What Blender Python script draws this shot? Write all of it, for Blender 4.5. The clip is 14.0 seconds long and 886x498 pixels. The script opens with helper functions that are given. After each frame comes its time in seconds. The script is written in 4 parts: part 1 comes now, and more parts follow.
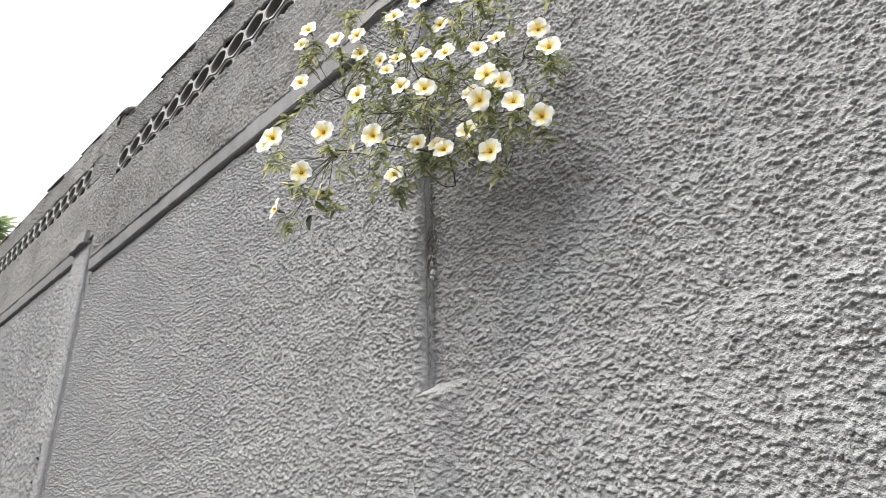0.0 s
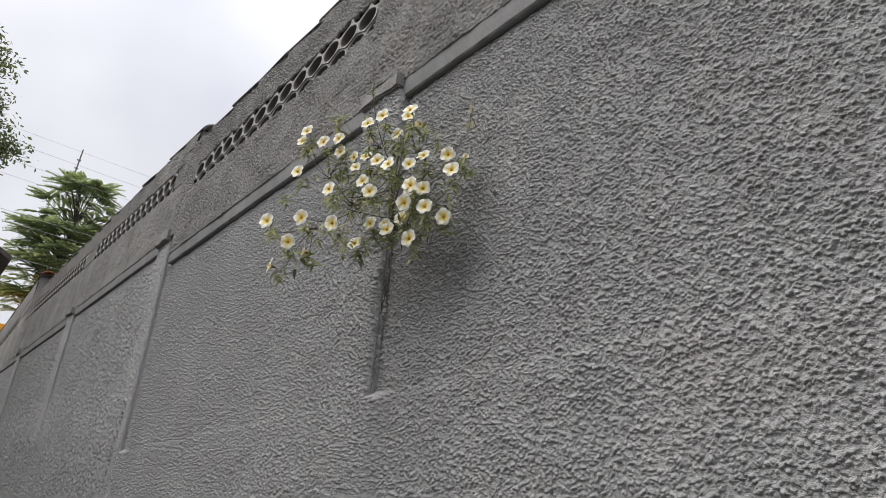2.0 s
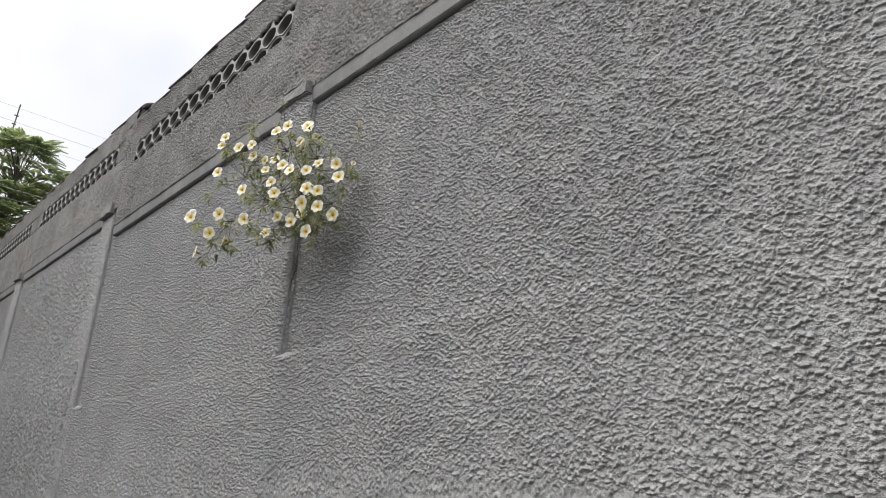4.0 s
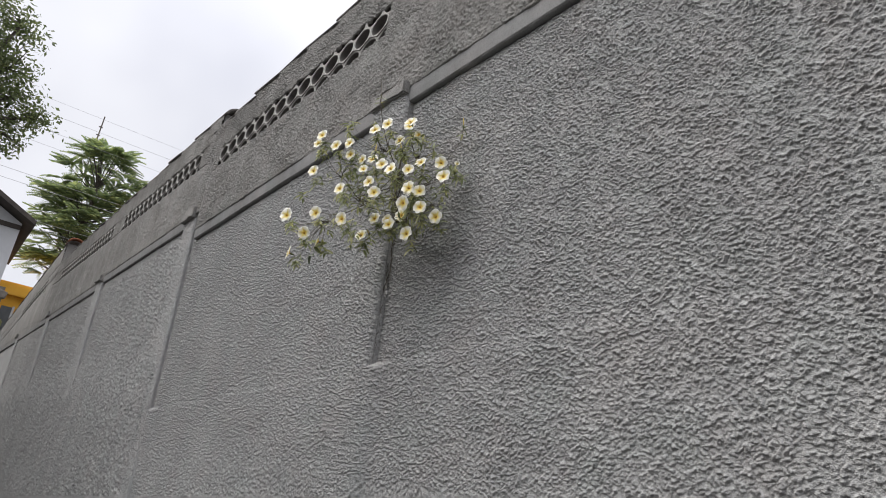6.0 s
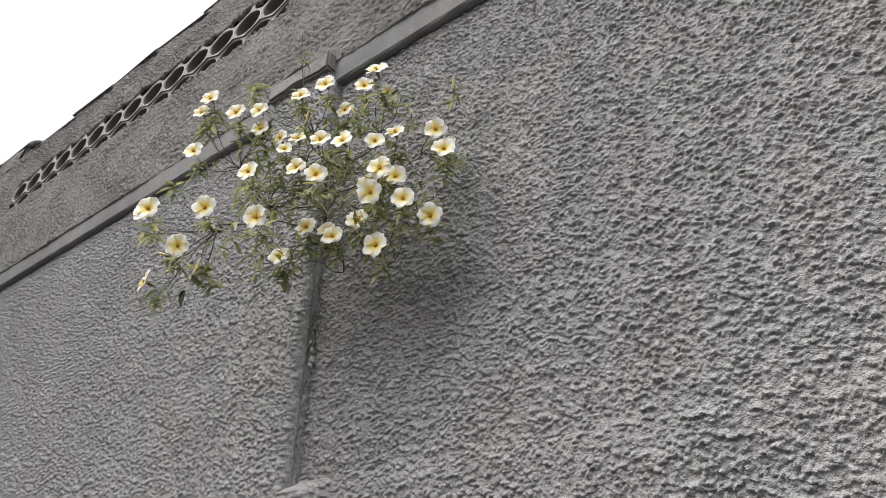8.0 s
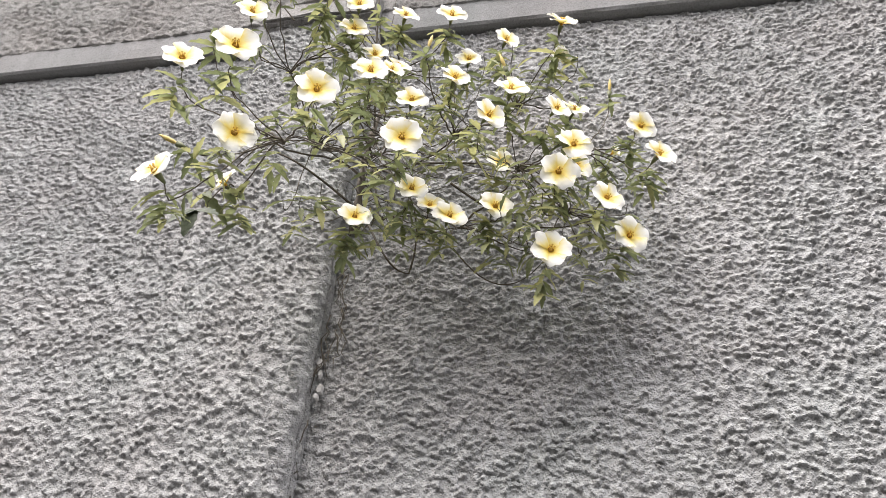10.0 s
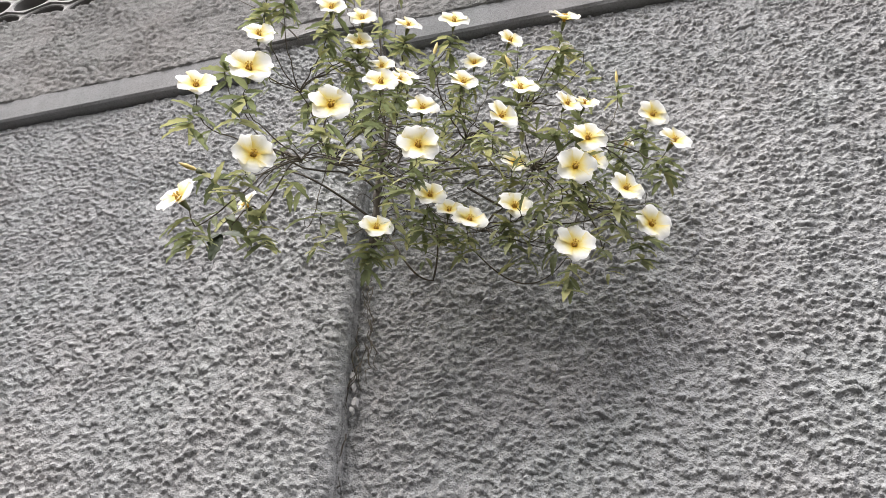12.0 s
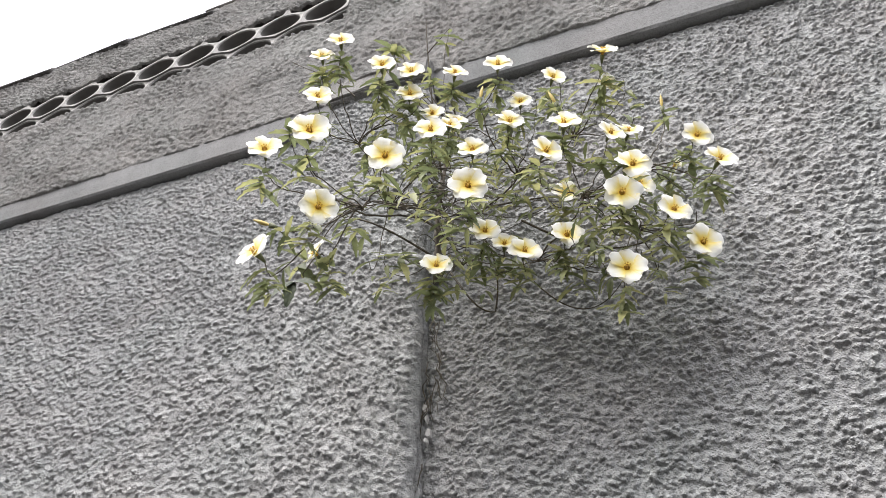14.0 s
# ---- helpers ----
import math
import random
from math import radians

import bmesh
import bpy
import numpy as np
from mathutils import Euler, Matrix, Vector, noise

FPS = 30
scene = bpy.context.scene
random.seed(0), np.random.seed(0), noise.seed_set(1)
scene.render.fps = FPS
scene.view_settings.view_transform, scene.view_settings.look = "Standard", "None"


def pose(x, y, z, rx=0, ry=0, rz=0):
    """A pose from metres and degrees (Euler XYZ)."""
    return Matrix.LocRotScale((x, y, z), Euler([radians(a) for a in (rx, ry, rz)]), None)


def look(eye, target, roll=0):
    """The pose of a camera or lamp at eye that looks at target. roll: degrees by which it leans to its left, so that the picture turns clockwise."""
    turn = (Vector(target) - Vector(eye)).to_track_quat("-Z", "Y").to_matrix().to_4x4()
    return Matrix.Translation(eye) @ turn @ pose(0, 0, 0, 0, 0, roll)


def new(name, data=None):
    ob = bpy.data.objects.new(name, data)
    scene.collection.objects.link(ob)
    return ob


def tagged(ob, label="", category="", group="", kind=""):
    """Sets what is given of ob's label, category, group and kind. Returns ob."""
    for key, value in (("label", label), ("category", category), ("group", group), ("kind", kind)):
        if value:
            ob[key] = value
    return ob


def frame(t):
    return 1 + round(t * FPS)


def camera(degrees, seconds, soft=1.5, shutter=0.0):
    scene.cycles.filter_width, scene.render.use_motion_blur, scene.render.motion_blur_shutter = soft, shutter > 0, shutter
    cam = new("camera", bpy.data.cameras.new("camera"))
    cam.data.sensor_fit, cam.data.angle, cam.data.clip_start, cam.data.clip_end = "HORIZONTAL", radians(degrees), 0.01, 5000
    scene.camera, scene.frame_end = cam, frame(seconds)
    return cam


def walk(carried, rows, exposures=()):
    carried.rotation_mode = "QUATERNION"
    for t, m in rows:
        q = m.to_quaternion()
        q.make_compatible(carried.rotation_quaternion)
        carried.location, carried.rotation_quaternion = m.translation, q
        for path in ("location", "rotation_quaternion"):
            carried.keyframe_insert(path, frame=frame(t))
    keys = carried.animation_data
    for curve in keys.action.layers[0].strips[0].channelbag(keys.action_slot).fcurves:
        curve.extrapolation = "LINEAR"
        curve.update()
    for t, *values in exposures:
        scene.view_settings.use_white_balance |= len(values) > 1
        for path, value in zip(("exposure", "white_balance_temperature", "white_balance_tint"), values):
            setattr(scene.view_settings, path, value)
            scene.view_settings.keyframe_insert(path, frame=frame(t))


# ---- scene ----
cam = camera(66.1, 14.0, soft=0.6)
PATH = [
    (0, (1.087, -0.975, 1.37), (-0.248, 0.27, 2.186), 1.2),
    (0.5, (1.239, -1.05, 1.361), (-0.216, 0.09, 2.126), 0.7),
    (1, (1.442, -1.105, 1.392), (0.05, 0.038, 2.26), 1.8),
    (1.5, (1.673, -1.12, 1.345), (0.154, -0.084, 2.134), 7.0),
    (2, (1.806, -1.102, 1.347), (0.302, -0.016, 2.094), 7.1),
    (2.5, (1.94, -1.175, 1.328), (0.474, -0.002, 2.016), 5.1),
    (3, (2.098, -1.229, 1.315), (0.66, 0.006, 1.953), 6.3),
    (3.2, (2.169, -1.233, 1.314), (0.73, 0.003, 1.945), 5.2),
    (5.3, (2.408, -1.236, 1.282), (0.871, -0.13, 1.925), 9.0),
    (5.5, (2.354, -1.234, 1.282), (0.784, -0.169, 1.916), 10.0),
    (6, (2.118, -1.246, 1.297), (0.57, -0.17, 1.965), 8.9),
    (6.5, (1.896, -1.179, 1.356), (0.425, -0.046, 2.101), 5.6),
    (7, (1.653, -1.065, 1.379), (0.159, -0.03, 2.214), 7.1),
    (7.2, (1.571, -1.029, 1.389), (0.127, 0.065, 2.238), 6.8),
    (9.3, (0.497, -0.81, 1.52), (-0.058, 0.694, 2.716), 5.9),
    (9.5, (0.451, -0.801, 1.527), (-0.033, 0.699, 2.759), 8.4),
    (10, (0.397, -0.799, 1.538), (-0.044, 0.697, 2.79), 9.0),
    (10.5, (0.366, -0.779, 1.544), (-0.048, 0.714, 2.809), 7.9),
    (11, (0.361, -0.786, 1.557), (-0.037, 0.641, 2.9), 7.3),
    (11.5, (0.373, -0.803, 1.562), (0.007, 0.609, 2.931), 5.4),
    (12, (0.384, -0.802, 1.532), (-0.091, 0.672, 2.798), 5.2),
    (12.5, (0.407, -0.799, 1.522), (-0.136, 0.707, 2.721), 4.0),
    (13, (0.411, -0.807, 1.513), (-0.189, 0.677, 2.712), 4.4),
    (13.5, (0.419, -0.839, 1.507), (-0.243, 0.499, 2.838), 7.4),
    (14, (0.414, -0.83, 1.503), (-0.244, 0.514, 2.83), 6.3),
]
EXPOSURE = [(0.0, 1.10, 6500, 10), (0.2, 0.86, 6500, 10), (0.5, 0.39, 6500, 10), (0.8, 0.23, 6500, 10), (1.5, 0.19, 6500, 10),
            (2.4, 0.14, 6500, 10), (2.8, 0.34, 6500, 10), (3.2, 0.44, 6500, 10), (5.3, 0.34, 6500, 10), (5.7, 0.27, 6500, 10),
            (6.2, 0.24, 6500, 10), (6.6, 0.14, 6500, 10), (7.2, 0.14, 6500, 10), (9.3, 1.26, 6800, 14), (10.5, 1.23, 6500, 12), (11.4, 1.12, 6500, 12), (12.0, 1.08, 6500, 12), (12.8, 1.18, 6500, 12), (14.0, 1.07, 6450, 11)]
walk(cam, [(t, look(eye, target, roll)) for t, eye, target, roll in PATH], EXPOSURE)

# ---------------------------------------------------------------- light
SUN_DIR = Vector((-0.44, -0.50, 0.75)).normalized()
world = bpy.data.worlds.new("overcast_sky")
scene.world = world
world.use_nodes = True
wn, wl = world.node_tree.nodes, world.node_tree.links
wn.clear()
w_out = wn.new("ShaderNodeOutputWorld")
w_bg = wn.new("ShaderNodeBackground")
w_sky = wn.new("ShaderNodeTexSky")
w_sky.sky_type = "NISHITA"
w_sky.sun_disc = False
w_sky.sun_elevation = math.asin(SUN_DIR.z)
w_sky.sun_rotation = math.atan2(SUN_DIR.x, SUN_DIR.y)
w_sky.dust_density = 4.0
w_dim = wn.new("ShaderNodeMix")
w_dim.data_type = "RGBA"
w_dim.blend_type = "MULTIPLY"
w_dim.inputs[0].default_value = 1.0
w_dim.inputs[7].default_value = (0.10, 0.10, 0.10, 1)
w_co = wn.new("ShaderNodeTexCoord")
w_noise = wn.new("ShaderNodeTexNoise")
w_noise.inputs["Scale"].default_value = 1.6
w_noise.inputs["Detail"].default_value = 4.0
w_ramp = wn.new("ShaderNodeValToRGB")
w_ramp.color_ramp.elements[0].position = 0.3
w_ramp.color_ramp.elements[0].color = (0.72, 0.73, 0.81, 1)
w_ramp.color_ramp.elements[1].position = 0.62
w_ramp.color_ramp.elements[1].color = (1.12, 1.12, 1.15, 1)
w_mix = wn.new("ShaderNodeMix")
w_mix.data_type = "RGBA"
w_mix.inputs[0].default_value = 0.86
wl.new(w_sky.outputs[0], w_dim.inputs[6])
wl.new(w_co.outputs["Generated"], w_noise.inputs["Vector"])
wl.new(w_noise.outputs["Fac"], w_ramp.inputs[0])
wl.new(w_dim.outputs[2], w_mix.inputs[6])
wl.new(w_ramp.outputs[0], w_mix.inputs[7])
# an overcast sky grows brighter towards the zenith
w_sep = wn.new("ShaderNodeSeparateXYZ")
w_zen = wn.new("ShaderNodeMapRange")
w_zen.interpolation_type = "SMOOTHSTEP"
w_zen.inputs["From Min"].default_value = 0.35
w_zen.inputs["From Max"].default_value = 1.0
w_zen.inputs["To Min"].default_value = 0.92
w_zen.inputs["To Max"].default_value = 1.75
w_lift = wn.new("ShaderNodeMix")
w_lift.data_type = "RGBA"
w_lift.blend_type = "MULTIPLY"
w_lift.inputs[0].default_value = 1.0
wl.new(w_co.outputs["Generated"], w_sep.inputs[0])
wl.new(w_sep.outputs[2], w_zen.inputs["Value"])
wl.new(w_mix.outputs[2], w_lift.inputs[6])
wl.new(w_zen.outputs[0], w_lift.inputs[7])
wl.new(w_lift.outputs[2], w_bg.inputs[0])
w_bg.inputs[1].default_value = 0.93
wl.new(w_bg.outputs[0], w_out.inputs[0])

sun = new("sun", bpy.data.lights.new("sun", "SUN"))
sun.data.energy = 2.9
sun.data.angle = radians(66)
sun.data.color = (1.0, 0.97, 0.93)
sun.matrix_world = look(SUN_DIR * 30, (0, 0, 0))


# ---------------------------------------------------------------- materials
class Nodes:
    """A small builder round one node material."""

    def __init__(self, name, rough=0.8, metal=0.0):
        self.mat = bpy.data.materials.new(name)
        self.mat.use_nodes = True
        self.n, self.l = self.mat.node_tree.nodes, self.mat.node_tree.links
        self.bsdf = self.n["Principled BSDF"]
        self.bsdf.inputs["Roughness"].default_value = rough
        self.bsdf.inputs["Metallic"].default_value = metal
        self.co = self.n.new("ShaderNodeTexCoord")

    def noise(self, scale, detail=4.0, rough=0.55, stretch=None, space="Object", distort=0.0):
        vec = self.co.outputs[space]
        if stretch:
            m = self.n.new("ShaderNodeMapping")
            m.inputs["Scale"].default_value = stretch
            self.l.new(vec, m.inputs[0])
            vec = m.outputs[0]
        t = self.n.new("ShaderNodeTexNoise")
        t.inputs["Scale"].default_value = scale
        t.inputs["Detail"].default_value = detail
        t.inputs["Roughness"].default_value = rough
        t.inputs["Distortion"].default_value = distort
        self.l.new(vec, t.inputs["Vector"])
        return t.outputs["Fac"]

    def ramp(self, fac, *stops):
        r = self.n.new("ShaderNodeValToRGB")
        e = r.color_ramp.elements
        while len(e) < len(stops):
            e.new(0.5)
        for el, (p, c) in zip(e, stops):
            el.position = p
            el.color = (c, c, c, 1) if isinstance(c, float) else (*c, 1)
        self.l.new(fac, r.inputs[0])
        return r.outputs[0]

    def mix(self, fac, a, b, mode="MIX"):
        m = self.n.new("ShaderNodeMix")
        m.data_type = "RGBA"
        m.blend_type = mode
        for sock, v in ((m.inputs[0], fac), (m.inputs[6], a), (m.inputs[7], b)):
            if isinstance(v, (int, float)):
                sock.default_value = v
            elif isinstance(v, tuple):
                sock.default_value = (*v, 1)
            else:
                self.l.new(v, sock)
        return m.outputs[2]

    def color(self, v):
        if isinstance(v, tuple):
            self.bsdf.inputs["Base Color"].default_value = (*v, 1)
        else:
            self.l.new(v, self.bsdf.inputs["Base Color"])
        return self

    def bump(self, *layers):
        last = None
        for height, strength, dist in layers:
            b = self.n.new("ShaderNodeBump")
            b.inputs["Strength"].default_value = strength
            b.inputs["Distance"].default_value = dist
            self.l.new(height, b.inputs["Height"])
            if last:
                self.l.new(last, b.inputs["Normal"])
            last = b.outputs[0]
        self.l.new(last, self.bsdf.inputs["Normal"])
        return self


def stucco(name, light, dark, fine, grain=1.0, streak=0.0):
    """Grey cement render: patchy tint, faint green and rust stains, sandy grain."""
    k = Nodes(name, 0.92)
    base = k.mix(k.ramp(k.noise(2.3, 5, 0.6), (0.3, 0.0), (0.72, 1.0)), dark, light)
    tint = k.ramp(k.noise(5.1, 3, 0.5, distort=0.4), (0.30, (0.975, 1.0, 0.99)), (0.5, (1.0, 1.0, 1.0)), (0.72, (1.02, 0.995, 0.985)))
    base = k.mix(1.0, base, tint, "MULTIPLY")
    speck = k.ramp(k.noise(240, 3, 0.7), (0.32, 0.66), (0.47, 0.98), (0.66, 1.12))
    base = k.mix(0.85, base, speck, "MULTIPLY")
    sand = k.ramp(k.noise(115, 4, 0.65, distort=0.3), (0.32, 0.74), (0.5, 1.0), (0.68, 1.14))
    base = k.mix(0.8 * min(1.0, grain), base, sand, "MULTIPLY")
    if streak:
        run = k.ramp(k.noise(3.0, 5, 0.62, stretch=(2.6, 1.0, 0.45)), (0.35, 0.62), (0.66, 1.04))
        base = k.mix(streak, base, run, "MULTIPLY")
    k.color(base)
    cell = k.n.new("ShaderNodeTexVoronoi")
    cell.inputs["Scale"].default_value = 330.0
    k.l.new(k.co.outputs["Object"], cell.inputs["Vector"])
    knob = k.ramp(cell.outputs["Distance"], (0.05, 1.0), (0.62, 0.0))
    k.bump((knob, 0.65 * grain, 0.003), (k.noise(fine, 3, 0.65), 0.6 * grain, 0.002))
    return k.mat


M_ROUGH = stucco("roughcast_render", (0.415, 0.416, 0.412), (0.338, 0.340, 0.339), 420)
M_UPPER = stucco("weathered_render", (0.315, 0.307, 0.295), (0.225, 0.219, 0.21), 260, 1.0, 0.5)
M_BAND = stucco("smooth_cement", (0.29, 0.289, 0.287), (0.21, 0.21, 0.21), 180, 0.35, 0.45)


def m_tube():
    k = Nodes("pale_cement_ring", 0.88)
    wear = k.ramp(k.noise(18, 4, 0.6), (0.35, 0.42), (0.6, 1.0))
    k.color(k.mix(1.0, (0.43, 0.42, 0.40), wear, "MULTIPLY"))
    k.bump((k.noise(120, 3), 0.4, 0.003))
    return k.mat


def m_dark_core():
    # recess shade put into the colour, so pipe insides stay darker than rims
    k = Nodes("shade_dark_recess", 0.95)
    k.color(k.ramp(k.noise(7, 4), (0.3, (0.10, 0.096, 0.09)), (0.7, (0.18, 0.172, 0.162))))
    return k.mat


def m_tile():
    k = Nodes("weathered_roof_tile", 0.9)
    info = k.n.new("ShaderNodeObjectInfo")
    clay = k.ramp(info.outputs["Random"], (0.0, (0.16, 0.155, 0.15)), (0.75, (0.20, 0.185, 0.17)), (1.0, (0.26, 0.20, 0.165)))
    lichen = k.ramp(k.noise(14, 5, 0.65), (0.42, 0.55), (0.68, 1.25))
    k.color(k.mix(1.0, clay, lichen, "MULTIPLY"))
    k.bump((k.noise(60, 4), 0.5, 0.004))
    return k.mat


def m_clay():
    k = Nodes("orange_clay", 0.85)
    k.color(k.mix(k.noise(12, 4), (0.30, 0.10, 0.05), (0.42, 0.18, 0.10)))
    return k.mat


def m_petal():
    """Cream petals, yellow towards the throat; x runs from throat to rim."""
    k = Nodes("cream_petal", 0.55)
    sep = k.n.new("ShaderNodeSeparateXYZ")
    k.l.new(k.co.outputs["Object"], sep.inputs[0])
    along = k.n.new("ShaderNodeMath")
    along.operation = "MULTIPLY"
    along.inputs[1].default_value = 1.0 / 0.027
    k.l.new(sep.outputs[0], along.inputs[0])
    vein = k.noise(140, 2, 0.5, stretch=(0.25, 2.2, 1.0))
    wob = k.n.new("ShaderNodeMath")
    wob.operation = "MULTIPLY_ADD"
    wob.inputs[1].default_value = 0.22
    k.l.new(vein, wob.inputs[0])
    k.l.new(along.outputs[0], wob.inputs[2])
    c = k.ramp(wob.outputs[0], (0.15, (0.62, 0.34, 0.02)), (0.25, (0.85, 0.60, 0.06)), (0.45, (0.89, 0.76, 0.26)), (0.66, (0.91, 0.87, 0.70)), (0.9, (0.93, 0.925, 0.88)))
    k.color(c)
    k.bump((vein, 0.25, 0.001))
    k.bsdf.inputs["Subsurface Weight"].default_value = 0.0
    tr = k.n.new("ShaderNodeBsdfTranslucent")
    k.l.new(c, tr.inputs[0])
    ms = k.n.new("ShaderNodeMixShader")
    ms.inputs[0].default_value = 0.22
    k.l.new(k.bsdf.outputs[0], ms.inputs[1])
    k.l.new(tr.outputs[0], ms.inputs[2])
    k.l.new(ms.outputs[0], k.n["Material Output"].inputs[0])
    return k.mat


def m_leaf(name, a, b, c, thin=0.3, per_object=True):
    k = Nodes(name, 0.45)
    if per_object:
        src = k.n.new("ShaderNodeObjectInfo").outputs["Random"]
    else:
        src = k.n.new("ShaderNodeNewGeometry").outputs["Random Per Island"]
    base = k.ramp(src, (0.0, a), (0.55, b), (1.0, c))
    mott = k.ramp(k.noise(60, 3), (0.35, 0.75), (0.7, 1.15))
    col = k.mix(1.0, base, mott, "MULTIPLY")
    k.color(col)
    tr = k.n.new("ShaderNodeBsdfTranslucent")
    k.l.new(col, tr.inputs[0])
    ms = k.n.new("ShaderNodeMixShader")
    ms.inputs[0].default_value = thin
    k.l.new(k.bsdf.outputs[0], ms.inputs[1])
    k.l.new(tr.outputs[0], ms.inputs[2])
    k.l.new(ms.outputs[0], k.n["Material Output"].inputs[0])
    return k.mat


def plain(name, a, b, scale=6.0, rough=0.85, bump=0.3, metal=0.0):
    k = Nodes(name, rough, metal)
    k.color(k.mix(k.ramp(k.noise(scale, 5, 0.6), (0.3, 0.0), (0.7, 1.0)), a, b))
    if bump:
        k.bump((k.noise(scale * 9, 4), bump, 0.01))
    return k.mat


M_TUBE, M_CORE, M_TILE, M_CLAY, M_PETAL = m_tube(), m_dark_core(), m_tile(), m_clay(), m_petal()
M_LEAF = m_leaf("shrub_leaf", (0.17, 0.20, 0.095), (0.28, 0.315, 0.15), (0.50, 0.49, 0.22), 0.42)
M_LEAF_ISLE = m_leaf("shrub_leaf_mass", (0.16, 0.19, 0.09), (0.27, 0.30, 0.14), (0.48, 0.47, 0.21), 0.42, False)
M_STEM = plain("woody_stem", (0.055, 0.045, 0.035), (0.11, 0.09, 0.06), 60, 0.8, 0.2)
M_GREEN_STEM = plain("green_stem", (0.07, 0.085, 0.035), (0.13, 0.14, 0.06), 60, 0.6, 0.0)
M_THROAT = plain("flower_throat", (0.32, 0.17, 0.02), (0.55, 0.32, 0.04), 300, 0.7, 0.0)
M_STAMEN = plain("stamen_yellow", (0.60, 0.36, 0.05), (0.75, 0.52, 0.10), 300, 0.6, 0.0)
M_BUD = plain("bud_yellow", (0.55, 0.40, 0.09), (0.62, 0.50, 0.20), 120, 0.6, 0.0)
M_CHIP = plain("flaked_limewash", (0.42, 0.41, 0.40), (0.62, 0.61, 0.60), 90, 0.9, 0.3)
M_FAR_LEAF = m_leaf("frond_leaf", (0.15, 0.20, 0.10), (0.25, 0.32, 0.15), (0.45, 0.50, 0.19), 0.5, False)
M_NEAR_LEAF = m_leaf("broad_leaf", (0.09, 0.115, 0.05), (0.14, 0.18, 0.07), (0.24, 0.27, 0.11), 0.5, False)
M_BARK = plain("bark", (0.05, 0.042, 0.035), (0.11, 0.095, 0.08), 12, 0.9, 0.6)
M_WHITE = plain("white_limewash", (0.50, 0.51, 0.53), (0.60, 0.61, 0.63), 1.5, 0.85, 0.15)
M_YELLOW = plain("ochre_paint", (0.72, 0.36, 0.03), (0.80, 0.43, 0.05), 2.0, 0.8, 0.1)
M_SOFFIT = plain("dark_eave_board", (0.05, 0.042, 0.038), (0.09, 0.075, 0.065), 4, 0.85, 0.3)
M_STONE = plain("rubble_stone", (0.10, 0.09, 0.08), (0.24, 0.21, 0.18), 2.5, 0.9, 0.8)
M_MOSS = plain("mossy_render", (0.12, 0.12, 0.045), (0.18, 0.17, 0.07), 3, 0.9, 0.4)
M_GLASSY = plain("dark_pane", (0.03, 0.035, 0.04), (0.05, 0.055, 0.06), 3, 0.2, 0.0)
M_CABLE = plain("cable_sheath", (0.30, 0.30, 0.31), (0.40, 0.40, 0.41), 5, 0.6, 0.0)
M_STEEL = plain("rusty_mast", (0.10, 0.09, 0.085), (0.18, 0.15, 0.13), 8, 0.6, 0.1, 0.3)
M_GROUND = plain("street_asphalt", (0.035, 0.035, 0.034), (0.065, 0.064, 0.062), 1.4, 0.9, 0.4)


# ---------------------------------------------------------------- mesh helpers
def fast_mesh(name, verts, quads, mat, parent=None, smooth=True, label=""):
    """One mesh object from numpy arrays of points and quads."""
    me = bpy.data.meshes.new(name)
    verts, quads = np.asarray(verts, np.float32), np.asarray(quads, np.int32)
    k = quads.shape[1]
    me.vertices.add(len(verts))
    me.vertices.foreach_set("co", verts.ravel())
    me.loops.add(quads.size)
    me.loops.foreach_set("vertex_index", quads.ravel())
    me.polygons.add(len(quads))
    me.polygons.foreach_set("loop_start", np.arange(0, quads.size, k, dtype=np.int32))
    me.polygons.foreach_set("use_smooth", np.full(len(quads), smooth))
    me.materials.append(mat)
    me.update(calc_edges=True)
    me.validate()
    ob = new(name, me)
    ob.parent = parent
    return tagged(ob, label)


def part(name, bm, mat, parent=None, label="", smooth=False):
    """Links a bmesh as one mesh object under a thing or under a part."""
    me = bpy.data.meshes.new(name)
    bmesh.ops.recalc_face_normals(bm, faces=bm.faces[:])
    for f in bm.faces:
        f.smooth = smooth
    bm.to_mesh(me)
    bm.free()
    me.materials.append(mat)
    ob = new(name, me)
    ob.parent = parent
    return tagged(ob, label)


def share(name, data, parent, m):
    """One more object on a mesh that exists already."""
    ob = new(name, data)
    ob.parent = parent
    ob.matrix_local = m
    return ob


def box_bm(x0, x1, y0, y1, z0, z1, bevel=0.0, bm=None):
    own = bm is None
    bm = bm or bmesh.new()
    vs = bmesh.ops.create_cube(bm, size=1.0)["verts"]
    for v in vs:
        v.co = Vector(((x0 + x1) / 2 + v.co.x * (x1 - x0), (y0 + y1) / 2 + v.co.y * (y1 - y0), (z0 + z1) / 2 + v.co.z * (z1 - z0)))
    if bevel and own:
        bmesh.ops.bevel(bm, geom=bm.edges[:], offset=bevel, segments=2, affect="EDGES")
    return bm


def thing(name, label, category, kind="", at=(0, 0, 0), group=""):
    ob = new(name)
    ob.location = at
    ob.empty_display_size = 0.1
    return tagged(ob, label, category, group, kind)


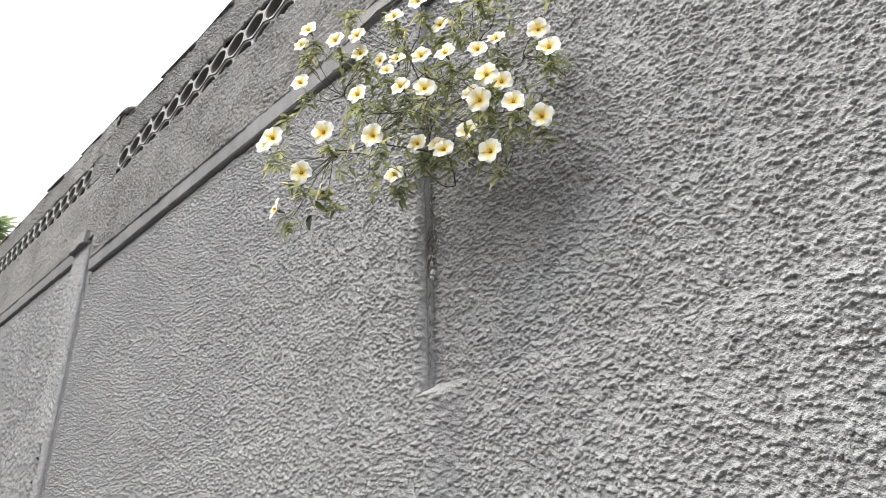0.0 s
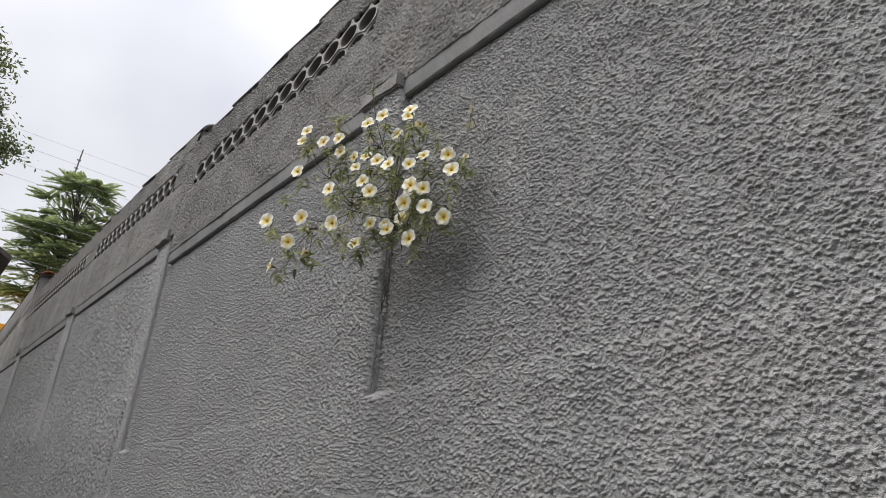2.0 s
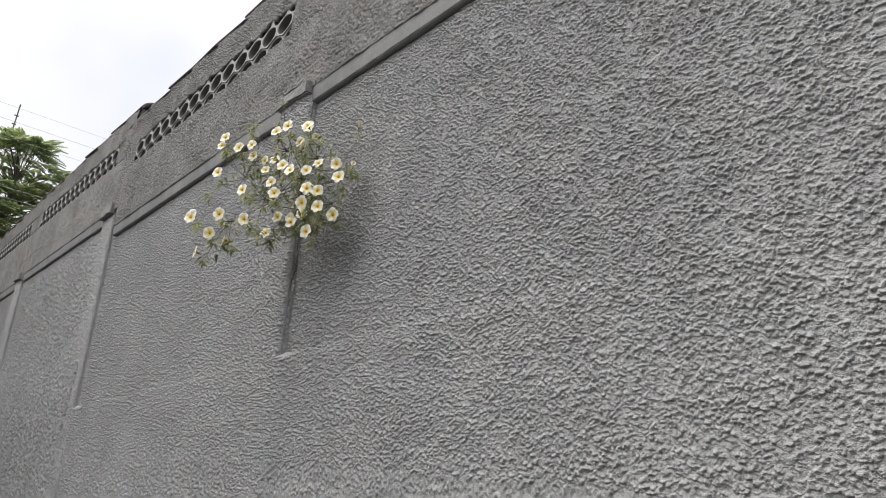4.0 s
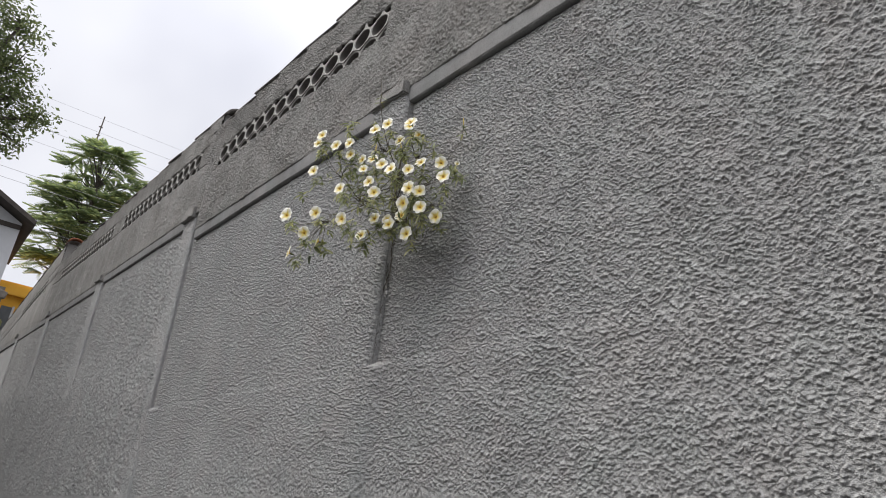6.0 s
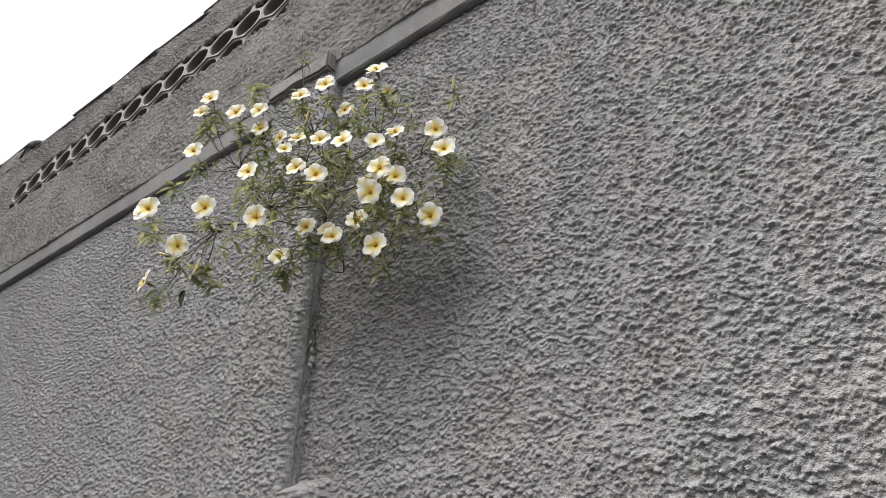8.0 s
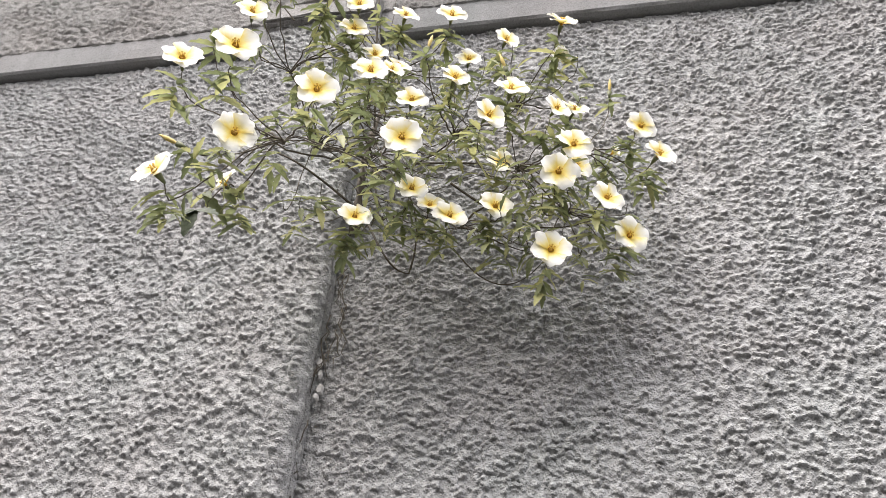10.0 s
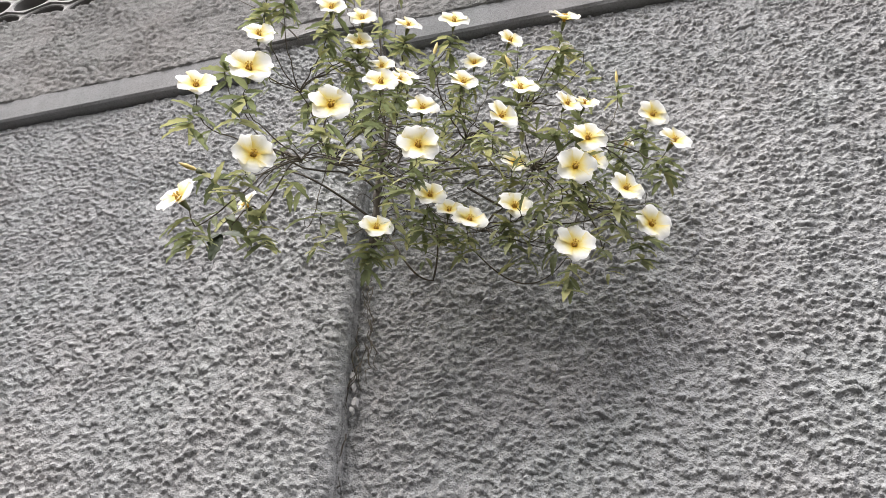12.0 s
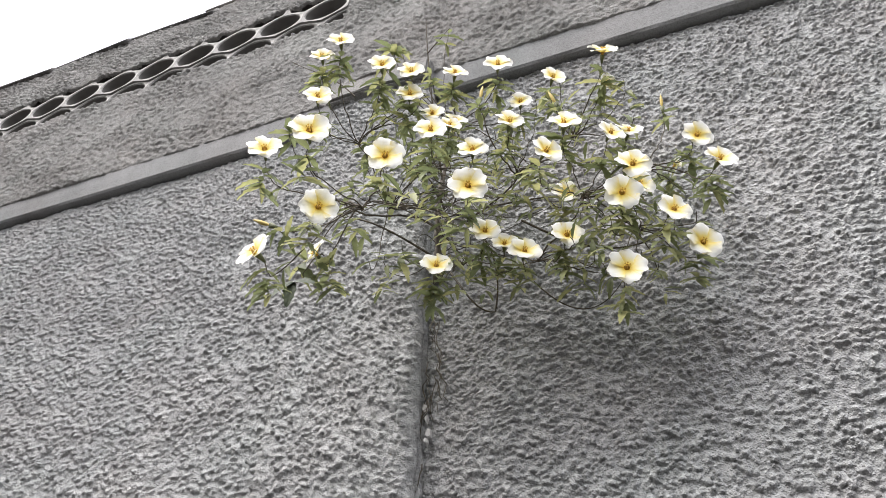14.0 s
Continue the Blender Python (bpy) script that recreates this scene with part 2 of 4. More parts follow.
def gnoise(x, y, seed=0):
    """Gradient noise of arrays, about -1 to 1."""
    xi, yi = np.floor(x).astype(np.int64), np.floor(y).astype(np.int64)
    xf, yf = x - xi, y - yi

    def grad(ix, iy, dx, dy):
        h = (ix * 374761393 + iy * 668265263 + seed * 974711) & 0x7FFFFFFF
        h = ((h ^ (h >> 13)) * 1274126177) & 0x7FFFFFFF
        a = ((h ^ (h >> 16)) & 1023) * (2 * np.pi / 1024)
        return np.cos(a) * dx + np.sin(a) * dy

    u, v = xf * xf * xf * (xf * (xf * 6 - 15) + 10), yf * yf * yf * (yf * (yf * 6 - 15) + 10)
    a, b = grad(xi, yi, xf, yf), grad(xi + 1, yi, xf - 1, yf)
    c, d = grad(xi, yi + 1, xf, yf - 1), grad(xi + 1, yi + 1, xf - 1, yf - 1)
    return 1.5 * (a + (b - a) * u + (c + (d - c) * u - a - (b - a) * u) * v)


def step(a, b, v):
    t = np.clip((v - a) / (b - a), 0, 1)
    return t * t * (3 - 2 * t)


def grains(x, y, seed, fill=1.0, crown=1.0):
    """Rounded grit of uneven size: 1 on a grain's crown, 0 in the gaps; a higher crown gives steeper flanks."""
    xi, yi = np.floor(x).astype(np.int64), np.floor(y).astype(np.int64)
    best = np.zeros(x.shape)
    for i in (-1, 0, 1):
        for j in (-1, 0, 1):
            cx, cy = xi + i, yi + j
            h = (cx * 374761393 + cy * 668265263 + seed * 974711) & 0x7FFFFFFF
            h = ((h ^ (h >> 13)) * 1274126177) & 0x7FFFFFFF
            h = h ^ (h >> 16)
            px, py = cx + (h & 255) / 255.0, cy + ((h >> 8) & 255) / 255.0
            size = 0.42 + 0.5 * ((h >> 16) & 127) / 127.0
            size = np.where(((h >> 23) & 127) / 127.0 < fill, size, 0.05)
            d2 = ((x - px) ** 2 + (y - py) ** 2) / (size * size)
            best = np.maximum(best, np.clip(crown * (1 - d2), 0, 1) * size)
    return best


DROOP = 0.35  # the crumbs of the thrown coat sag a little


def roughcast(u, v, amount=1.0):
    """Height of the thrown render: crumbs in clusters on a smoother, wavy coat."""
    wx, wv = u + 0.0013 * gnoise(u / 0.005, v / 0.005, 5), v + 0.0013 * gnoise(u / 0.005, v / 0.005, 6)
    crowd = step(-0.9, 0.3, gnoise(u / 0.019, v / 0.015, 4) + 0.4 * gnoise(u / 0.10, v / 0.08, 10))
    clod = grains(wx / 0.0072, wv / 0.0060, 3, 0.36, 1.6)
    crumb = grains(wx / 0.0042, wv / 0.0037, 9, 0.50, 1.5)
    lump = gnoise(wx / 0.020, wv / 0.016, 1)
    wave = 0.0035 * gnoise(u / 0.45, v / 0.4, 7) + 0.0020 * gnoise(u / 0.16, v / 0.13, 8)
    return wave + amount * ((0.30 + 0.70 * crowd) * (0.0055 * clod + 0.0046 * crumb) + 0.0007 * lump)


def plaster(u, v, amount=1.0):
    """Height of the trowelled, weathered upper coat."""
    a = np.abs(gnoise(u / 0.015, v / 0.012, 11)) * 0.004 + np.abs(gnoise(u / 0.04, v / 0.03, 12)) * 0.004
    worn = step(-0.3, 0.4, gnoise(u / 0.22, v / 0.13, 15))
    b = grains(u / 0.0115, v / 0.0095, 16) * (0.004 + 0.0065 * worn)
    c = grains(u / 0.0085, v / 0.0075, 18, 0.5, 1.5) * 0.0032
    return amount * (a + b + c) + 0.005 * gnoise(u / 0.4, v / 0.3, 14)


def grid_quads(nu, nv):
    i = np.arange((nu - 1) * (nv - 1))
    a = (i // (nu - 1)) * nu + i % (nu - 1)
    return np.stack([a, a + 1, a + 1 + nu, a + nu], 1)


def curve_tube(points, radii, sides=6):
    """Points and quads of a tapering tube along a list of points."""
    pts = np.array(points, float)
    tan = np.gradient(pts, axis=0)
    tan /= np.linalg.norm(tan, axis=1)[:, None] + 1e-9
    up = np.where(np.abs(tan[:, 2:3]) > 0.9, np.array([[1.0, 0, 0]]), np.array([[0, 0, 1.0]]))
    s = np.cross(tan, up)
    s /= np.linalg.norm(s, axis=1)[:, None]
    w = np.cross(s, tan)
    ang = np.arange(sides) * 2 * np.pi / sides
    r = np.asarray(radii, float)[:, None, None]
    ring = pts[:, None, :] + r * (np.cos(ang)[None, :, None] * s[:, None, :] + np.sin(ang)[None, :, None] * w[:, None, :])
    n = len(pts)
    i, j = np.meshgrid(np.arange(n - 1), np.arange(sides), indexing="ij")
    a, b = i * sides + j, i * sides + (j + 1) % sides
    return ring.reshape(-1, 3), np.stack([a, b, b + sides, a + sides], -1).reshape(-1, 4)


def bezier(p0, p1, p2, p3, n=12):
    t = np.linspace(0, 1, n)[:, None]
    p0, p1, p2, p3 = (np.array(p, float) for p in (p0, p1, p2, p3))
    return (1 - t) ** 3 * p0 + 3 * (1 - t) ** 2 * t * p1 + 3 * (1 - t) * t * t * p2 + t ** 3 * p3


def join(chunks):
    vs, qs, base = [], [], 0
    for v, q in chunks:
        vs.append(v)
        qs.append(q + base)
        base += len(v)
    return np.concatenate(vs), np.concatenate(qs)


# ---------------------------------------------------------------- ground
gb = bmesh.new()
bmesh.ops.create_grid(gb, x_segments=8, y_segments=8, size=1500)
tagged(part("ground", gb, M_GROUND), "dark grey worn street asphalt reaching into the distance", "ground", kind="structure")

# unseen plain wall added across the street to cut low sky light
far_side = part("wall_opposite", box_bm(-20.0, 14.0, -6.4, -6.1, 0.0, 3.4), M_STONE)
tagged(far_side, "unseen plain grey wall added across the street to block low sky light", "wall", kind="structure")

# taller unseen slab, added to darken the far lower stretch of wall
far_blocker = part("wall_opposite", box_bm(-24.0, -4.0, -7.0, -6.5, 0.0, 7.5), M_STONE)
tagged(far_blocker, "unseen tall plain grey wall added across the street to shade the far bays", "wall", kind="structure")

# ---------------------------------------------------------------- the wall
PIL_W, PIL_D = 0.265, 0.041
# right edge of each pier at the height of its foot, how far it leans left for each metre up, and where its cap begins and ends
PILASTERS = [(3.02, 0.07, 2.83, 2.90), (0.03, 0.072, 2.83, 2.895), (-2.70, 0.15, 2.945, 3.03), (-5.82, 0.20, 2.94, 3.01), (-9.45, 0.20, 2.93, 3.0), (-13.4, 0.20, 2.93, 3.0)]
FOOT = 1.68
wall = thing("wall", "tall grey roughcast street wall with pilasters and tile coping", "wall", "structure")


def sill(x):
    """Height at which the thicker foot of the wall ends."""
    return np.where(x > -2.78, 1.678 + 0.056 * x, 1.86)


def band_foot(x):
    """Height of the moulding's lower edge, which steps up beyond the second pier."""
    return np.where(x > -2.8, 2.797 + 0.016 * x, np.where(x > -6.0, 2.905, 2.86))


def thin(x):
    """How far the foot stands out, 1 beside the piers, worn back between them."""
    mid = 1 - 0.93 * step(-2.72, -2.50, x) * (1 - step(-0.25, -0.20, x))
    return mid * (1 - 0.90 * step(0.05, 0.13, x) - 0.07 * step(0.3, 1.3, x))


def bay(x0, x1, du, dv, amount=1.0, fine=None):
    """Recessed field between two pilasters, with the thicker foot below it; fine: near step, far step and height step of the mesh."""
    u = np.linspace(x0, x1, int((x1 - x0) / du) + 2)
    top = float(band_foot((x0 + x1) / 2)) + 0.03
    if fine:
        near, far, s = fine
        u, x = [x0], x0
        while x < x1:
            dist = x - 1.2 if x0 > -0.1 else -0.3 - x
            x += 0.02 if x > 2.05 else near + (far - near) * min(1.0, max(0.0, dist / 1.5))
            u.append(min(x, x1))
        u = np.array(u)
        v = np.concatenate([[0.0, 0.5, 0.9], np.linspace(0.98, 1.30, 76), np.linspace(1.305, top - 0.05, int((top - 1.355) / s)), np.linspace(top - 0.048, top, 12)])
    else:
        v = np.concatenate([np.linspace(0.0, top - 0.05, int(top / dv) + 2), np.linspace(top - 0.047, top, 10)])
    X, Z = np.meshgrid(u, v)
    zb = sill(X) + 0.006 * gnoise(X / 0.3, X * 0 + 0.5, 21) + 0.004 * gnoise(X / 0.025, X * 0 + 0.5, 22)
    soft = np.where(X < -2.98, 0.32, 0.016)
    foot = np.where(X < -2.5, 0.029, PIL_D - 0.001) * thin(X) * (1 - step(-soft, soft, Z - zb))
    calm = 1 - np.where(X < -2.8, 0.0, 0.1) * np.exp(-((Z - zb) / 0.010) ** 2) * (1 - step(0.0, 0.5, X))
    joint = 0.016 * step(-0.0065, -0.004, Z - band_foot(X) + 0.002 * gnoise(X / 0.05, X * 0 + 0.5, 23))
    h = roughcast(X, Z, amount) * calm
    P = np.stack([X, -foot - h + joint, Z - DROOP * h], -1).reshape(-1, 3)
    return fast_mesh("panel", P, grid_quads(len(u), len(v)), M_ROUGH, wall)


bay(-0.12, 2.85, 0.004, 0.0048, 1.0, (0.0019, 0.0032, 0.0019))
bay(-2.96, -PIL_W + 0.13, 0.005, 0.0055, 1.0, (0.0021, 0.0048, 0.0025))
bay(-6.2, -2.80, 0.0085, 0.009, 1.9)
bay(-9.9, -5.95, 0.012, 0.012, 2.4)
bay(-13.9, -9.5, 0.02, 0.02, 3.0)
bay(-20.0, -13.5, 0.08, 0.08, 0.6)
bay(2.8, 7.0, 0.06, 0.06)


def pilaster(x, lean, cap_foot, cap_top, du, d):
    """Flat pier standing proud of the fields, rough in front and smeared smooth on its flanks."""
    r = 0.5 * d
    prof, nrm = [], []
    for s in np.linspace(0.0, d - r, 8):
        prof.append((0.0, -s)), nrm.append((1, 0))
    for a in np.linspace(0, math.pi / 2, 12):
        prof.append((-r + r * math.cos(a), -(d - r) - r * math.sin(a))), nrm.append((math.cos(a), -math.sin(a)))
    for s in np.linspace(r, PIL_W - r, int(PIL_W / du) + 2)[1:-1]:
        prof.append((-s, -d)), nrm.append((0, -1))
    for a in np.linspace(math.pi / 2, math.pi, 5):
        prof.append((-PIL_W + r + r * math.cos(a), -(d - r) - r * math.sin(a))), nrm.append((math.cos(a), -math.sin(a)))
    for s in np.linspace(d - r, 0.0, 4):
        prof.append((-PIL_W, -s)), nrm.append((-1, 0))
    prof, nrm = np.array(prof), np.array(nrm, float)
    v = np.concatenate([[0.0, 0.5], np.linspace(1.0, cap_foot + 0.004, int((cap_foot - 1.0) / (du * 1.1)) + 2)])
    U, Z = np.meshgrid(np.arange(len(prof)), v)
    px, py = x + prof[U, 0], prof[U, 1]
    nx, ny = nrm[U, 0], nrm[U, 1]
    h = roughcast(px + 1.0 * (prof[U, 1] + d) * np.abs(nx), Z) * (0.75 + 0.25 * np.abs(ny))
    edge = 0.006 * gnoise(Z / 0.05, Z * 0 + x, 31) * np.clip(nx, 0, 1) * (py < -0.02)
    P = np.stack([px + nx * (h * 0.6) + edge - lean * (Z - FOOT), py + ny * h, Z - DROOP * h], -1).reshape(-1, 3)
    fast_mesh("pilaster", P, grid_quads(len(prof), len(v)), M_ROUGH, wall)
    # moulding carried round the pier
    xc = x - lean * (cap_foot - FOOT)
    bm = box_bm(xc - PIL_W - 0.002, xc + 0.002, -0.062, 0.0, cap_foot, cap_top, 0.006)
    for e in [e for e in bm.edges if e.calc_length() > 0.1]:
        bmesh.ops.subdivide_edges(bm, edges=[e], cuts=6)
    for v in bm.verts:
        v.co += Vector((0.0, 0.003 * math.sin(40 * v.co.x + x), 0.004 * math.sin(23 * v.co.x + 2 * x)))
    part("pilaster_cap", bm, M_UPPER, wall, "weathered cement cap on the pier")


for (px_, lean_, foot_, top_), du_ in zip(PILASTERS, (0.02, 0.0022, 0.006, 0.009, 0.015, 0.02)):
    pilaster(px_, lean_, foot_, top_, du_, PIL_D if abs(px_) < 1 else 0.030)


def band(x0, x1):
    """Smooth cement moulding under the upper wall; its edges wander a little."""
    n = int((x1 - x0) / 0.03) + 2
    u = np.linspace(x0, x1, n)
    prof = np.array([(0.06, 0.0), (-0.021, -0.002), (-0.026, 0.003), (-0.030, 0.035), (-0.0325, 0.070), (0.0, 0.072)])
    U, K = np.meshgrid(np.arange(n), np.arange(len(prof)))
    wob = 0.0025 * gnoise(u[U] / 0.07, K * 0.37, 41) + 0.003 * gnoise(u[U] / 0.5, K * 0 + 3.0, 42)
    P = np.stack([u[U], prof[K, 0] + wob * 0.5, band_foot(u[U]) + prof[K, 1] + wob], -1).reshape(-1, 3)
    fast_mesh("band", P, grid_quads(n, len(prof)), M_BAND, wall, False)


for a, b in ((-0.06, 2.70), (-2.79, -0.31), (-5.99, -3.12), (-9.66, -6.29), (-13.6, -9.94), (-20.0, -13.9), (2.97, 7.0)):
    band(a, b)

# upper wall: three stretches, each stepping up; a row of pipe openings under the coping
PITCH, HEX = 0.160, 0.160 / math.sqrt(3)
RING_IN = 0.0712
FLAT = 0.70


def ring_mesh():
    """Short cement pipe with a hexagonal outside, open through its middle."""
    bm = bmesh.new()
    n = 24
    rows = []
    for y, rad in ((-0.012, RING_IN + 0.002), (-0.008, RING_IN - 0.001), (0.15, RING_IN - 0.004)):
        rows.append([bm.verts.new((rad * math.cos(2 * math.pi * k / n), y, rad * math.sin(2 * math.pi * k / n))) for k in range(n)])
    outer = []
    for k in range(n):
        a = 2 * math.pi * k / n
        off = (a + math.pi / 6) % (math.pi / 3) - math.pi / 6
        rad = (PITCH / 2 + 0.0005) / math.cos(off)
        outer.append([bm.verts.new((rad * math.cos(a), y, rad * math.sin(a))) for y in (-0.012, 0.15)])
    for k in range(n):
        j = (k + 1) % n
        bm.faces.new((outer[k][0], outer[j][0], rows[0][j], rows[0][k]))
        bm.faces.new((outer[k][0], outer[k][1], outer[j][1], outer[j][0]))
        for a, b in ((0, 1), (1, 2)):
            bm.faces.new((rows[a][k], rows[a][j], rows[b][j], rows[b][k]))
        bm.faces.new((outer[k][1], rows[2][k], rows[2][j], outer[j][1]))
    me = bpy.data.meshes.new("pipe_ring")
    bmesh.ops.recalc_face_normals(bm, faces=bm.faces[:])
    for f in bm.faces:
        f.smooth = len(f.verts) == 4 and abs(f.normal.y) < 0.5 and f.calc_center_median().to_2d().length < 10
    bm.to_mesh(me)
    bm.free()
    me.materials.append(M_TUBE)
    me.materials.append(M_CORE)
    # faces behind the rim take the colour with painted-in shade
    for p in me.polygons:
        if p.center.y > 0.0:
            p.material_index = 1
    return me


RING = ring_mesh()


def barrel_tile(length=0.44, r0=0.126, r1=0.114, th=0.019):
    """Barrel roof tile lying along the wall, a little narrower at one end."""
    bm = bmesh.new()
    n, rings = 12, []
    for x, r in ((0.0, r0), (-length, r1)):
        for rad in (r, r - th):
            rings.append([bm.verts.new((x, -rad * math.cos(math.pi * k / n), 0.62 * rad * math.sin(math.pi * k / n))) for k in range(n + 1)])
    a, b, c, d = rings
    for k in range(n):
        bm.faces.new((a[k], a[k + 1], c[k + 1], c[k]))
        bm.faces.new((b[k], d[k], d[k + 1], b[k + 1]))
        bm.faces.new((a[k], b[k], b[k + 1], a[k + 1]))
        bm.faces.new((c[k], c[k + 1], d[k + 1], d[k]))
    for k in (0, n):
        bm.faces.new((a[k], c[k], d[k], b[k]))
    me = bpy.data.meshes.new("roof_tile")
    bmesh.ops.recalc_face_normals(bm, faces=bm.faces[:])
    for f in bm.faces:
        f.smooth = True
    bm.to_mesh(me)
    bm.free()
    me.materials.append(M_TILE)
    return me


TILE = barrel_tile()
Y_UP = -0.031


def upper(x0, x1, top0, slope, openings, drop, du, right_end=True):
    """A stretch of the upper wall from x1 (high x) to x0, its coping at top0 rising by slope."""
    def top(x):
        return top0 + slope * (x1 - x)

    def sheet(xa, xb, lo, hi):
        n = max(4, int((xb - xa) / du))
        u = np.linspace(xa, xb, n)
        m = max(4, int(0.5 / du))
        U, K = np.meshgrid(u, np.linspace(0, 1, m))
        Z = lo(U) + (hi(U) - lo(U)) * K
        Y = Y_UP - plaster(U, Z)
        curl = np.minimum(K, 1 - K) * m
        Y = np.where(curl < 0.5, Y + 0.012, Y)
        fast_mesh("upper_wall", np.stack([U, Y, Z], -1).reshape(-1, 3), grid_quads(n, m), M_UPPER, wall)

    def flat(x):
        return band_foot(x) + 0.064 + 0.004 * gnoise(x / 0.05, x * 0, 51) + 0.004 * gnoise(x / 0.3, x * 0, 52)

    def under(x):
        return top(x) - drop - 0.096 + 0.012 * gnoise(x / 0.08, x * 0 + 1.5, 53) + 0.008 * gnoise(x / 0.03, x * 0 + 1.5, 56)

    def over(x):
        return top(x) - drop + 0.086 + 0.016 * gnoise(x / 0.11, x * 0 + 2.5, 54) + 0.010 * gnoise(x / 0.035, x * 0 + 1.5, 57)

    def ridge(x):
        return top(x) + 0.02

    sheet(x0, x1, flat, under)
    sheet(x0, x1, over, ridge)
    edges = [x0]
    for a, b, _ in sorted(openings):
        edges += [a, b]
    edges.append(x1)
    for a, b in zip(edges[::2], edges[1::2]):
        if b - a > 0.02:
            sheet(a, b, under, over)
    for a, b, gap in openings:
        count = int(round((b - a) / gap))
        for row in (-1, 0, 1):
            for k in range(count + (1 if row else 0)):
                x = b - gap * (k + (0.0 if row else 0.5))
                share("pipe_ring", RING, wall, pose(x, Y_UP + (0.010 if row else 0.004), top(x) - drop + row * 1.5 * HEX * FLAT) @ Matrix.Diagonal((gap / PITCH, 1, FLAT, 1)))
    # body behind the coats, dark colour standing in for shade in the openings
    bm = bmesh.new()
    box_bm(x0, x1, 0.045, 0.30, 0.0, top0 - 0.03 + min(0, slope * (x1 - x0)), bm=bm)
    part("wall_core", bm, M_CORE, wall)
    if right_end:
        bm = box_bm(x1 - 0.02, x1, Y_UP + 0.004, 0.26, top0 - 0.42, top0 + 0.02, 0.004)
        part("wall_end", bm, M_UPPER, wall)
    x, k = x1 + 0.06, 0
    rng = random.Random(int(abs(x1) * 100) + 3)
    while x > x0:
        tilt = 5.0 + rng.uniform(-0.5, 0.5) + math.degrees(math.atan(slope))
        share("roof_tile", TILE, wall, pose(x, 0.078 + rng.uniform(-0.006, 0.006), top(x) - 0.006 + rng.uniform(-0.004, 0.004), rng.uniform(-1.5, 1.5), tilt, rng.uniform(-1, 1)))
        x -= 0.392


upper(3.2, 7.12, 3.70, 0.0, [], 0.307, 0.03)
upper(0.9, 3.2, 3.70, 0.0, [], 0.307, 0.02, False)
upper(-3.0, 0.9, 3.70, 0.0, [(-2.68, -2.68 + 14 * 0.1645, 0.1645)], 0.307, 0.0046, False)
upper(-6.1, -2.88, 3.815, 0.018, [(-3.20 - 16 * 0.165, -3.20, 0.165)], 0.29, 0.009)
upper(-10.7, -6.1, 3.873, 0.018, [(-6.35 - 22 * 0.165, -6.35, 0.165)], 0.29, 0.016, False)
upper(-20.0, -10.7, 4.31, -0.085, [(-11.6 - 18 * 0.165, -11.6, 0.165)], 0.45, 0.06)
end_tile = share("end_tile", TILE.copy(), wall, pose(-10.55, 0.075, 4.34, 0, 3, 0))
end_tile.data.materials.clear()
end_tile.data.materials.append(M_CLAY)

# ---------------------------------------------------------------- flowering shrub rooted in the wall
shrub = thing("flowering_shrub", "leafy shrub with cream yellow-throated flowers rooted in a wall joint", "plant", at=(0, 0, 0))
rng = random.Random(7)
nrng = np.random.default_rng(7)


def petal_mesh(seed):
    """Broad rounded petal, x from throat to rim, cupped and slightly ruffled."""
    r = random.Random(seed)
    ns, nt = 9, 9
    ph, notch, twist = r.uniform(0, 6), r.uniform(0.0, 0.14), r.uniform(0.10, 0.28)
    vs = []
    for i in range(ns):
        s = i / (ns - 1)
        half = 0.0149 * math.sqrt(max(0.0, 1 - ((s - 0.64) / 0.66) ** 2)) * (0.25 + 0.75 * min(1, s * 1.6))
        for j in range(nt):
            t = j / (nt - 1) * 2 - 1
            x = 0.0265 * (0.03 + 0.97 * s) * (1 - 0.40 * abs(t) ** 2.2 * s - notch * math.exp(-(t / 0.3) ** 2) * s ** 4)
            y = half * t
            z = 0.0095 * s ** 0.7 - 0.0042 * s ** 3 + 0.0022 * t * t * s + 0.0011 * s * s * math.sin(4.2 * t + ph) + twist * y * s
            vs.append((x, y, z))
    me = bpy.data.meshes.new("petal")
    me.from_pydata(vs, [], grid_quads(nt, ns).tolist())
    me.polygons.foreach_set("use_smooth", [True] * len(me.polygons))
    me.materials.append(M_PETAL)
    return me


PETALS = [petal_mesh(s) for s in range(5)]


def heart_mesh():
    """Throat cone with style and anthers."""
    bm = bmesh.new()
    bmesh.ops.create_cone(bm, segments=10, radius1=0.0012, radius2=0.0036, depth=0.006, cap_ends=True, matrix=Matrix.Translation((0, 0, -0.0005)))
    for k in range(5):
        a = k * math.tau / 5 + 0.3
        m = Matrix.Translation((0.0022 * math.cos(a), 0.0022 * math.sin(a), 0.005)) @ Euler((0.3 * math.sin(a), -0.3 * math.cos(a), 0)).to_matrix().to_4x4()
        bmesh.ops.create_cone(bm, segments=5, radius1=0.0008, radius2=0.0005, depth=0.006, cap_ends=True, matrix=m)
    me = bpy.data.meshes.new("flower")
    for f in bm.faces:
        f.smooth = True
    bm.to_mesh(me)
    bm.free()
    me.materials.append(M_THROAT)
    return me


def anther_mesh():
    bm = bmesh.new()
    for k in range(5):
        a = k * math.tau / 5 + 0.3
        bmesh.ops.create_icosphere(bm, subdivisions=1, radius=0.0012, matrix=Matrix.Translation((0.0030 * math.cos(a), 0.0030 * math.sin(a), 0.0085)))
    me = bpy.data.meshes.new("stamen_tuft")
    bm.to_mesh(me)
    bm.free()
    me.materials.append(M_STAMEN)
    return me


